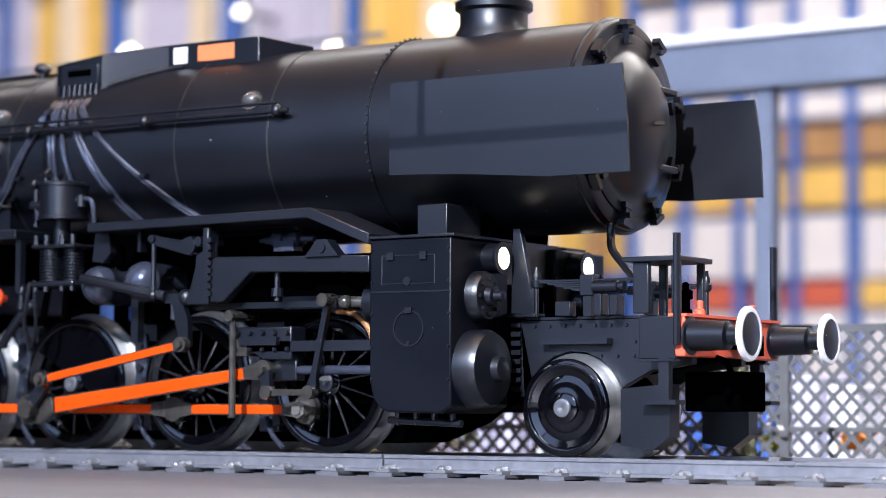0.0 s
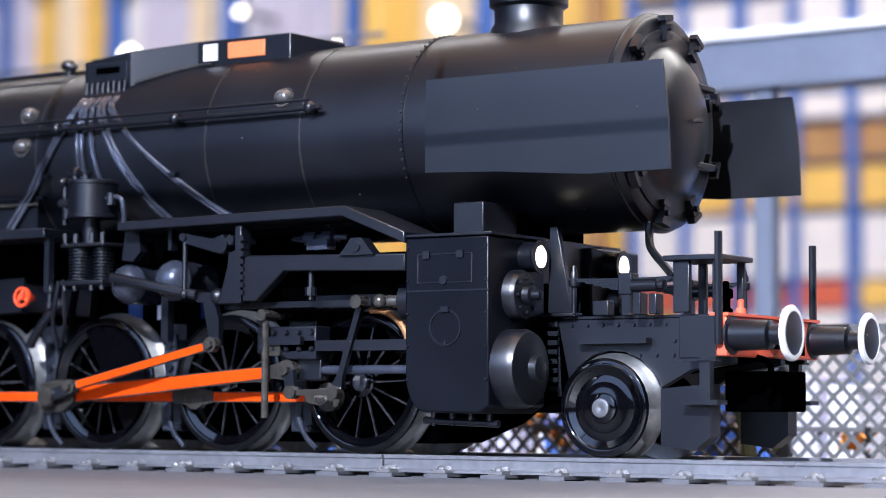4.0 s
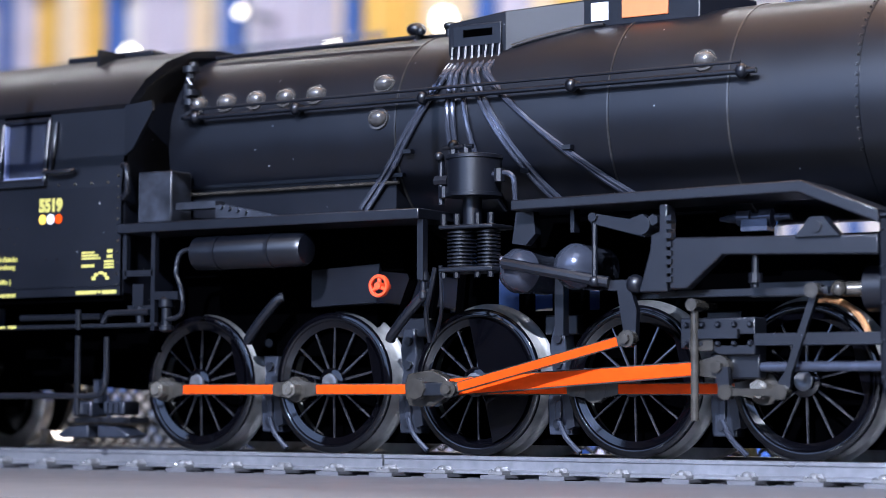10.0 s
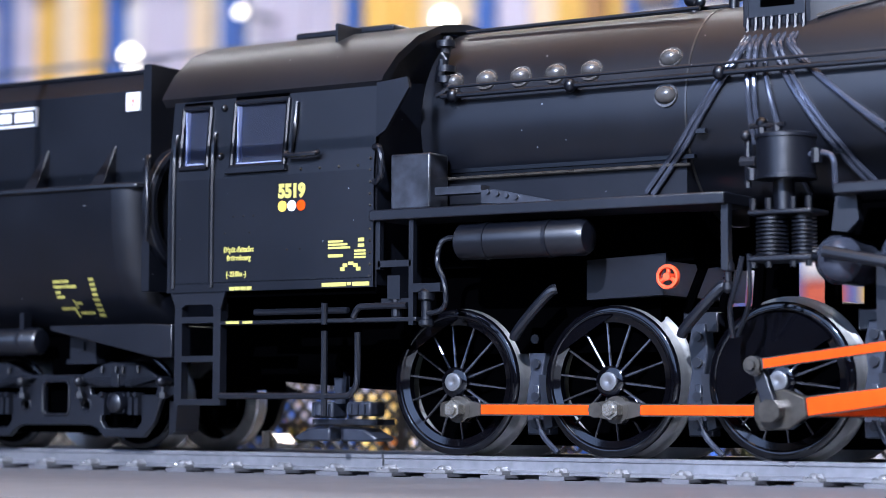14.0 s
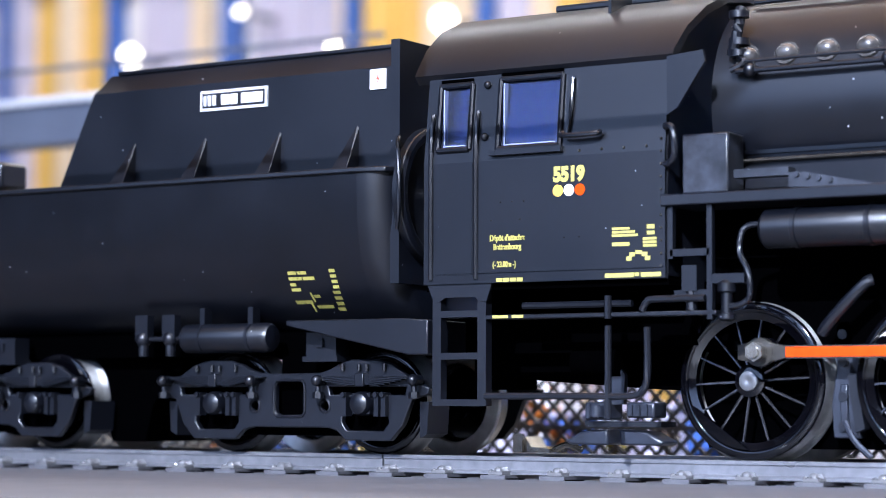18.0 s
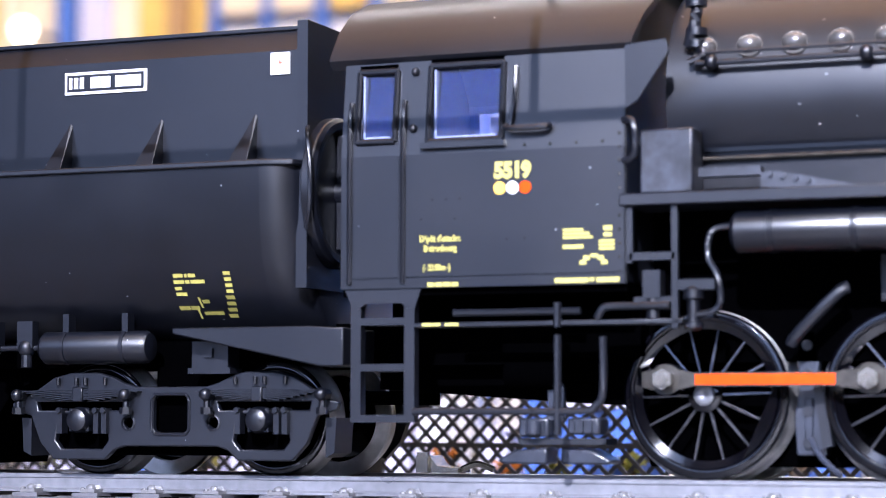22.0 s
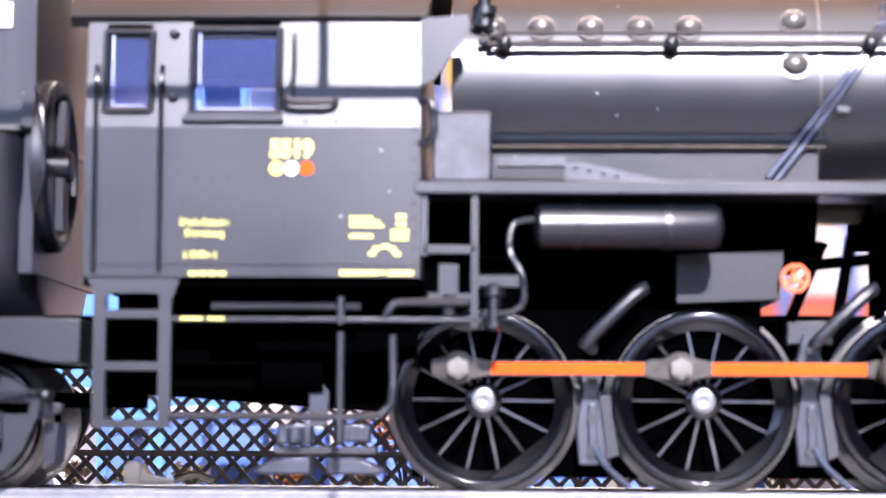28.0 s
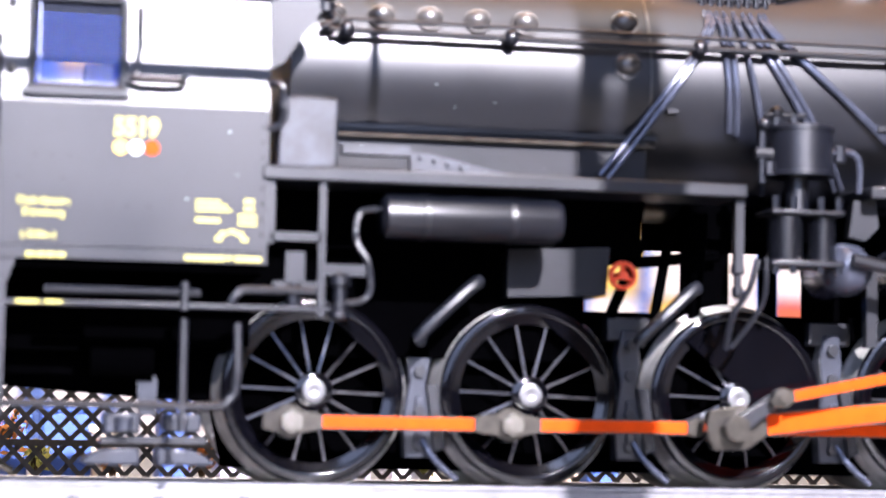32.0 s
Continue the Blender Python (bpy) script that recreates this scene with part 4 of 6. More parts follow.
def front_end():
    pts = [(5.34, 1.26), (5.34, 0.55), (5.46, 0.55)]
    for k in range(9):
        a = radians(172 - k * 19)
        pts.append((5.92 + 0.52 * math.cos(a), 0.45 + 0.52 * math.sin(a)))
    pts += [(6.7, 0.78), (7.12, 0.84), (7.12, 1.26)]
    for y0, y1 in ((-0.56, -0.46), (0.46, 0.56)):
        f = part("front_frame_plate", prism(B(), pts, y0, y1), FRAME, loco, "riveted black front frame", bevel=0.01)
    bm = B()
    rivets(bm, [(5.5 + 0.16 * k, -0.56, 1.2) for k in range(10)] + [(6.2 + 0.17 * k, -0.56, 0.92) for k in range(5)] + [(6.55, -0.56, 1.05), (6.8, -0.56, 1.05)], 0.022)
    for k in range(8):
        box(bm, 5.26, 5.36, -0.6, -0.48, 0.60 + 0.085 * k, 0.645 + 0.085 * k)
    part("rivet_strip", bm, FRAME, f)
    part("guard_strip", box(B(), 5.62, 6.32, -0.68, -0.55, 1.03, 1.08), FRAME, loco)
    part("front_deck", box(B(), 5.4, 7.12, -0.57, 0.57, 1.262, 1.285), FRAME, loco)
    # leaf springs over the leading axle
    for s in (-1, 1):
        y = s * 0.62
        bm = B()
        for k in range(6):
            w = 0.60 - 0.085 * k
            z = 1.605 - 0.019 * k
            prism(bm, [(6.12 + w * u, z + 0.015 * e + 0.012 * u * u) for e, us in ((0, (-1, -0.5, 0, 0.5, 1)), (1, (1, 0.5, 0, -0.5, -1))) for u in us], y - 0.045 - 0.003 * (k % 2), y + 0.045)
        spring = part("leaf_spring", bm, FRAME, loco)
        part("spring_buckle", box(B(), 6.04, 6.18, y - 0.065, y + 0.065, 1.47, 1.665), FRAME, spring, bevel=0.01)
        part("buckle_foot", box(B(), 6.07, 6.15, y - 0.05, y + 0.05, 1.285, 1.47), FRAME, spring)
        for x in (5.55, 6.69):
            part("spring_hanger", lathe(B(), "z", [(1.285, 0.022), (1.55, 0.022), (1.56, 0.045), (1.58, 0.05), (1.62, 0.05), (1.63, 0.035), (1.68, 0.035), (1.70, 0.022), (1.75, 0.015)], 12, (x, y, 0)), FRAME, spring)
        part("damper", lathe(B(), "x", [(6.20, 0.02), (6.205, 0.055), (6.46, 0.055), (6.47, 0.04), (6.50, 0.04), (6.505, 0.05), (6.53, 0.05), (6.54, 0.015)], 16, (0, y - 0.10, 1.545)), FRAME, loco)
    part("smokebox_stay", prism(B(), [(5.26, 1.32), (5.52, 1.32), (5.36, 2.12), (5.28, 2.12)], -0.60, -0.53), FRAME, loco, bevel=0.008)
    part("stay_foot", box(B(), 5.22, 5.56, -0.66, -0.48, 1.285, 1.32), FRAME, loco, bevel=0.008)
    stand = part("front_step_stand", box(B(), 6.62, 7.20, -0.95, -0.30, 1.742, 1.79), FRAME, loco, bevel=0.01)
    for x0, x1, y0, y1 in ((6.70, 6.86, -0.9, -0.84), (7.08, 7.15, -0.9, -0.82), (6.70, 6.78, -0.4, -0.35), (7.08, 7.15, -0.4, -0.35)):
        part("stand_leg", box(B(), x0, x1, y0, y1, 1.286, 1.742), FRAME, stand, bevel=0.01)
    part("stand_valve", lathe(B(), "z", [(1.285, 0.06), (1.33, 0.06), (1.34, 0.04), (1.42, 0.04), (1.43, 0.065), (1.50, 0.065), (1.52, 0.03), (1.57, 0.03), (1.58, 0.012)], 14, (7.0, -0.45, 0)), DEEP, loco)
    part("deck_block", box(B(), 6.22, 6.30, -0.75, -0.6, 1.285, 1.48), FRAME, loco, bevel=0.008)
    part("deck_block", box(B(), 6.38, 6.46, -0.75, -0.6, 1.285, 1.47), FRAME, loco, bevel=0.008)
    part("deck_block", box(B(), 5.80, 5.96, -0.72, -0.6, 1.285, 1.42), FRAME, loco, bevel=0.008)
    part("smokebox_drain", tube(B(), [(6.16, -0.3, 2.25), (6.17, -0.32, 2.05), (6.22, -0.38, 1.9), (6.4, -0.5, 1.75), (6.56, -0.6, 1.62)], 0.04), BLACK, loco)
    # head lamps
    for s in (-1, 1):
        h = part("head_lamp", lathe(B(), "x", [(5.02, 0.10), (5.04, 0.14), (5.27, 0.14), (5.29, 0.155), (5.31, 0.155), (5.31, 0.125)], 32, (0, s * 0.81, 1.83)), BLACK, loco, "round black head lamp")
        part("lens", lathe(B(), "x", [(5.29, 0.126), (5.305, 0.12), (5.32, 0.07), (5.325, 0.01)], 28, (0, s * 0.81, 1.83)), LAMP, h, "glowing warm white lens")
        part("lamp_bracket", box(B(), 5.0, 5.12, s * 0.81 - 0.12, s * 0.81 + 0.12, 1.55, 2.02), BLACK, h)
    part("lamp_board", box(B(), 4.95, 5.06, -1.2, 1.2, 1.62, 2.04), FRAME, loco)
    # buffer beam
    bb = part("buffer_beam", box(B(), 7.16, 7.26, -0.99, 0.99, 0.90, 1.25), RED, loco, "red buffer beam", bevel=0.012)
    part("beam_top", box(B(), 7.10, 7.28, -1.0, 1.0, 1.25, 1.275), RED, bb)
    for y0, y1 in ((-0.98, -0.92), (0.92, 0.98)):
        apron = part("beam_apron", box(B(), 6.80, 7.16, y0, y1, 0.88, 1.258), FRAME, loco, bevel=0.01)
        part("apron_foot", box(B(), 6.78, 7.16, y0 - 0.03, y1 + 0.03, 0.86, 0.88), FRAME, apron)
    part("front_deck_plate", box(B(), 6.80, 7.16, -0.92, 0.92, 1.20, 1.258), FRAME, loco)
    for s in (-1, 1):
        bf = part("buffer", lathe(B(), "x", [(7.25, 0.17), (7.27, 0.17), (7.28, 0.137), (7.62, 0.128), (7.63, 0.10), (7.64, 0.085), (7.80, 0.085)], 28, (0, s * 0.875, 1.08)), BLACK, loco, "black sprung buffer with a white-rimmed head")
        part("buffer_head", lathe(B(), "x", [(7.78, 0.08), (7.80, 0.215), (7.815, 0.222), (7.83, 0.215), (7.85, 0.12), (7.855, 0.01)], 40, (0, s * 0.875, 1.09)), BLACK, bf)
        part("buffer_rim", lathe(B(), "x", [(7.785, 0.205), (7.80, 0.238), (7.825, 0.238), (7.838, 0.226), (7.842, 0.190), (7.785, 0.205)], 40, (0, s * 0.875, 1.09), caps=False), WHITE, bf, "white-painted rim")
        part("marker_post", tube(B(), [(7.20, s * 1.02, 1.0), (7.20, s * 1.02, 1.6), (7.20, s * 1.02, 1.98)], 0.035), FRAME, loco)
        bm = box(B(), 7.0, 7.1, s * 0.95 - 0.04, s * 0.95 + 0.04, 0.52, 0.90)
        box(bm, 6.86, 7.22, s * 1.0 - 0.1, s * 1.0 + 0.1, 0.48, 0.52)
        part("front_step", bm, FRAME, loco)
        part("rail_guard", prism(B(), [(6.60, 0.12), (6.60, 0.62), (7.08, 0.66), (7.08, 0.2), (6.92, 0.08)], s * 0.82 - 0.12, s * 0.82 + 0.08), BLACK, loco)
    bm = box(B(), 7.25, 7.4, -0.12, 0.12, 0.98, 1.2)
    cyl(bm, (7.24, 0, 1.08), (7.5, 0, 1.06), 0.04, n=8)
    box(bm, 7.44, 7.54, -0.04, 0.04, 0.92, 1.1)
    part("drawhook", bm, DEEP, loco)
    for y in (-0.55, 0.55):
        part("beam_fitting", lathe(B(), "z", [(1.26, 0.05), (1.32, 0.05), (1.33, 0.03), (1.40, 0.03), (1.41, 0.01)], 12, (7.19, y, 0)), RED, loco)
    part("brake_hose", tube(B(), [(7.25, -0.35, 0.9), (7.36, -0.35, 0.85), (7.4, -0.35, 0.7), (7.36, -0.38, 0.55)], 0.03), DEEP, loco)
    part("coupler_box", box(B(), 6.9, 7.45, -0.28, 0.28, 0.42, 0.78), DEEP, loco, bevel=0.02)


def deflector(s):
    bm = B()
    rows = [(2.50, 1.40), (2.93, 1.402), (3.15, 1.402), (3.30, 1.399), (3.40, 1.393), (3.46, 1.385)]
    grid = []
    for z, yy in rows:
        line = []
        for x in (4.42, 5.2, 6.1, 6.86):
            zz = z + (0.10 if z < 2.6 and x < 6 else 0) * (1 - (x - 4.42) / 2.5) if z < 2.6 else z
            line.append((x + (0.07 - 0.08 * (max(0.0, z - 2.5) / 0.96) ** 2 if x > 6.8 else 0), s * yy, zz))
        grid.append(line)
    front = [[bm.verts.new(p) for p in line] for line in grid]
    back = [[bm.verts.new((p[0], p[1] - s * 0.03, p[2])) for p in line] for line in grid]
    nr, nc = len(rows), 4
    for i in range(nr - 1):
        for j in range(nc - 1):
            bm.faces.new((front[i][j], front[i][j + 1], front[i + 1][j + 1], front[i + 1][j]))
            bm.faces.new((back[i][j], back[i + 1][j], back[i + 1][j + 1], back[i][j + 1]))
    for i in range(nr - 1):
        for j in (0, nc - 1):
            bm.faces.new((front[i][j], front[i + 1][j], back[i + 1][j], back[i][j]))
    for j in range(nc - 1):
        for i in (0, nr - 1):
            bm.faces.new((front[i][j], back[i][j], back[i][j + 1], front[i][j + 1]))
    d = part("smoke_deflector", bm, MID, loco, "flat black smoke deflector plate", crease=22)
    for x in (4.9, 5.6):
        part("stay", cyl(B(), (x, s * 1.38, 3.15), (x, s * 0.95, 3.2), 0.03, n=8), BLACK, d)


def cab():
    c0, c1 = -6.22, -3.76
    out = [(-1.48, 1.56), (-1.48, 2.66), (-1.385, 3.47), (-1.36, 3.52), (-1.2, 3.74), (-0.95, 3.95), (-0.6, 4.10), (-0.2, 4.16)]
    ring = out + [(-y, z) for y, z in out[::-1]]
    # side walls with window openings
    wins = ((-6.08, -5.74, 2.78, 3.38), (-5.44, -4.80, 2.76, 3.40))

    def side_y(z):
        return 1.48 if z < 2.66 else 1.48 - (z - 2.66) * 0.1173

    for s in (-1, 1):
        xs = [c0, -6.08, -5.74, -5.44, -4.80, c1]
        zs = [1.56, 2.66, 2.76, 3.40, 3.47]
        bm = B()
        for i in range(5):
            for j in range(4):
                if i in (1, 3) and j == 2:
                    continue
                q = [(xs[i], zs[j]), (xs[i + 1], zs[j]), (xs[i + 1], zs[j + 1]), (xs[i], zs[j + 1])]
                a = [bm.verts.new((x, s * side_y(z), z)) for x, z in q]
                b = [bm.verts.new((x, s * (side_y(z) - 0.05), z)) for x, z in q]
                bm.faces.new(a), bm.faces.new(b[::-1])
        bmesh.ops.remove_doubles(bm, verts=bm.verts, dist=0.0005)
        wall = part("cab_side", bm, BLACK, loco, "black cab side with yellow lettering", crease=4)
        if s > 0:
            continue
        for x0, x1, z0, z1 in wins:
            yo = lambda z: -side_y(z)
            win = None
            for (xa, za), (xb, zb) in (((x0, z0), (x1, z0)), ((x1, z0), (x1, z1)), ((x1, z1), (x0, z1)), ((x0, z1), (x0, z0))):
                bar = tube(B(), [(xa, yo(za) - 0.010, za), (xb, yo(zb) - 0.010, zb)], 0.027, 8)
                if win is None:
                    win = part("cab_window", bar, BLACK, wall, "black-framed cab window")
                else:
                    part("window_bar", bar, BLACK, win)
            bm = prism(B(), [(x0 + 0.02, z0), (x1 - 0.02, z0), (x1 - 0.02, z1), (x0 + 0.02, z1)], -0.006, 0.006)
            for v in bm.verts:
                v.co.y += -side_y(v.co.z) + 0.025
            part("pane", bm, GLASS, win)
            part("pane_edge", box(B(), x0 + 0.045, x0 + 0.06, -side_y(z0 + 0.3) - 0.01, -side_y(z0 + 0.3) + 0.05, z0 + 0.04, z1 - 0.04), CLEAR, win)
            part("pane_edge", box(B(), x0 + 0.06, x1 - 0.05, -side_y(z0) - 0.004, -side_y(z0) + 0.03, z0 + 0.03, z0 + 0.042), CLEAR, win)
            part("window_slot", box(B(), x0, x1, -side_y(z1) - 0.012, -side_y(z1) + 0.02, z1 + 0.03, z1 + 0.055), DEEP, win)
        # door seam, grab rails, rivets, window sill and latch
        bm = B()
        for x in (-6.14, -5.66):
            tube(bm, [(x, -1.492, 1.60), (x, -1.492, 2.82), (x, -1.44, 3.12)], 0.022, 6)
        part("door_rail", bm, FRAME, wall)
        part("door_panel", prism(B(), [(-6.10, 1.64), (-5.70, 1.64), (-5.70, 2.66), (-6.10, 2.66)], -1.488, -1.47), BLACK, wall)
        part("window_sill", box(B(), -5.5, -4.76, -1.53, -1.46, 2.70, 2.75), FRAME, wall)
        part("grip", tube(B(), [(-4.74, -1.5, 2.86), (-4.72, -1.55, 2.83), (-4.42, -1.55, 2.83), (-4.38, -1.5, 2.85)], 0.025), FRAME, wall)
        part("window_post", tube(B(), [(-4.72, -1.48, 2.86), (-4.69, -1.46, 3.1), (-4.69, -1.42, 3.36)], 0.02, 6), FRAME, wall)
        for z in (2.88, 3.36):
            part("hinge", ball(B(), (-5.58, -side_y(z) - 0.012, z), 0.036), FRAME, wall)
        bm = B()
        rivets(bm, [(-3.80, -1.48, 1.66 + 0.11 * k) for k in range(11)] + [(-4.6 + 0.22 * k, -1.48, 2.7) for k in range(4)], 0.016)
        rivets(bm, [(-5.4 + 0.12 * k, -1.48, 2.28) for k in range(3)] + [(-5.5, -1.48, 2.12), (-5.2, -1.48, 2.12), (-4.75, -1.48, 1.94), (-4.6, -1.48, 1.94)], 0.009)
        part("rivet_strip", bm, GUN, wall)
        part("foot_ledge", box(B(), c0 + 0.02, c1 - 0.02, -1.494, -1.478, 1.650, 1.664), BLACK, wall)
        lettering(wall)
    roof = [p for p in ring if p[1] > 3.4]
    bm = B()
    sec = [(y * 1.03, z + 0.02) for y, z in roof]
    sec2 = [(y * 0.98, z - 0.05) for y, z in roof]
    x0, x1 = c0 - 0.14, c1 + 0.05
    A = [bm.verts.new((x0, y, z)) for y, z in sec]
    A2 = [bm.verts.new((x1 + 0.30 * max(0, (z - 3.6)), y, z)) for y, z in sec]
    C = [bm.verts.new((x0, y, z)) for y, z in sec2]
    C2 = [bm.verts.new((x1 + 0.30 * max(0, (z - 3.6)), y, z)) for y, z in sec2]
    for k in range(len(sec) - 1):
        bm.faces.new((A[k], A2[k], A2[k + 1], A[k + 1]))
        bm.faces.new((C[k], C[k + 1], C2[k + 1], C2[k]))
        bm.faces.new((A[k], A[k + 1], C[k + 1], C[k]))
        bm.faces.new((A2[k], C2[k], C2[k + 1], A2[k + 1]))
    for k in (0, len(sec) - 1):
        bm.faces.new((A[k], C[k], C2[k], A2[k]))
    r = part("cab_roof", bm, BLACK, loco, "curved black cab roof")
    part("roof_hatch", box(B(), -5.4, -4.2, -0.5, 0.5, 4.14, 4.21), BLACK, r, bevel=0.02)
    part("roof_seam", box(B(), -4.62, -4.59, -0.9, 0.9, 4.0, 4.185), BLACK, r)
    # front and rear walls
    for x in (c0, c1 - 0.06):
        part("cab_end_wall", section(B(), [(y * 0.96, z) for y, z in ring], x, x + 0.06), BLACK, loco)
    # windscreen wing in front of the side
    part("wind_shield", prism(B(), [(-3.76, 2.96), (-3.76, 3.47), (-3.42, 3.50), (-3.40, 3.40), (-3.66, 3.02)], -1.44, -1.40), BLACK, loco)
    bm = tube(B(), [(-3.36, -0.98, 3.5), (-3.30, -1.0, 3.7), (-3.30, -0.92, 3.92)], 0.05, 10)
    for z in (3.52, 3.62, 3.86):
        cyl(bm, (-3.3, -0.96, z - 0.03), (-3.3, -0.96, z + 0.03), 0.09, n=12)
    tube(bm, [(-3.3, -0.98, 3.5), (-3.22, -1.04, 3.42), (-3.34, -1.06, 3.36)], 0.03, 8)
    part("whistle", bm, FRAME, loco)
    part("front_grip", tube(B(), [(-3.77, -1.46, 2.86), (-3.68, -1.5, 2.84), (-3.66, -1.5, 2.62), (-3.72, -1.48, 2.54), (-3.77, -1.46, 2.54)], 0.03), FRAME, loco)
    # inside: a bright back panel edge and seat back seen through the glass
    # floor and backhead hold the cab's inner shade in their colour
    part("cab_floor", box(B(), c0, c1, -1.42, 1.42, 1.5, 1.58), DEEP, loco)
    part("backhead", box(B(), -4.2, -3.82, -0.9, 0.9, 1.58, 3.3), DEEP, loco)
    part("seat_back", box(B(), -5.05, -4.85, -1.05, -0.65, 1.58, 3.0), CARD_CREAM, loco, "pale cab interior seat")


def bars(parent, mat, rows, y, name="text_bar", t=0.006):
    for x0, x1, z0, z1 in rows:
        part(name, box(B(), x0, x1, y - t, y, z0, z1), mat, parent)


def words(text, x, y, z, size, mat, parent, align="CENTER", bold=0.0, squeeze=1.0):
    cu = bpy.data.curves.new("lettering", "FONT")
    cu.body, cu.size, cu.extrude, cu.align_x, cu.offset = text, size * S, 0.004 * S, align, bold * S
    tmp = bpy.data.objects.new("lettering", cu)
    scene.collection.objects.link(tmp)
    bpy.context.view_layer.update()
    me = bpy.data.meshes.new_from_object(tmp.evaluated_get(bpy.context.evaluated_depsgraph_get()))
    bpy.data.objects.remove(tmp)
    me.transform(Matrix.Rotation(radians(90), 4, "X") @ Matrix.Diagonal((squeeze, 1, 1, 1)))
    me.materials.clear()
    me.materials.append(mat)
    ob = new("lettering", me)
    ob.parent, ob.location = parent, Vector((x, y, z)) * S
    return ob


def lettering(wall):
    y = -1.481
    words("5519", -4.70, y - 0.004, 2.44, 0.175, CREAM, wall, bold=0.010, squeeze=0.90)
    for x, m in ((-4.81, AMBER), (-4.70, WHITE), (-4.59, ORANGE)):
        part("round_mark", cyl(B(), (x, y - 0.006, 2.355), (x, y, 2.355), 0.052, n=20), m, wall)
    words("Dépôt d'attache:", -5.33, y - 0.004, 1.935, 0.075, CREAM, wall, bold=0.002, squeeze=0.72)
    words("Bettembourg", -5.33, y - 0.004, 1.855, 0.075, CREAM, wall, bold=0.002, squeeze=0.72)
    words("(- 23.00m -)", -5.36, y - 0.004, 1.70, 0.07, CREAM, wall, bold=0.002, squeeze=0.72)
    bars(wall, CREAM, [(-4.27, -4.10, 1.985, 2.005), (-4.27, -4.05, 1.955, 1.975), (-4.27, -4.02, 1.925, 1.945), (-4.27, -4.10, 1.845, 1.875),
                       (-3.93, -3.86, 1.985, 2.02), (-3.93, -3.86, 1.935, 1.965), (-3.97, -3.84, 1.89, 1.91), (-3.97, -3.84, 1.86, 1.88), (-3.97, -3.84, 1.83, 1.85),
                       (-4.13, -4.08, 1.715, 1.75), (-4.10, -4.05, 1.75, 1.785), (-3.98, -3.93, 1.75, 1.785), (-3.95, -3.90, 1.715, 1.75), (-4.04, -3.98, 1.77, 1.80),
                       (-5.44, -5.38, 1.565, 1.60), (-5.37, -5.31, 1.565, 1.60), (-5.30, -5.24, 1.565, 1.60), (-5.23, -5.17, 1.565, 1.60),
                       (-4.34, -4.06, 1.572, 1.61), (-4.05, -4.01, 1.58, 1.61), (-3.99, -3.80, 1.572, 1.61)], y)


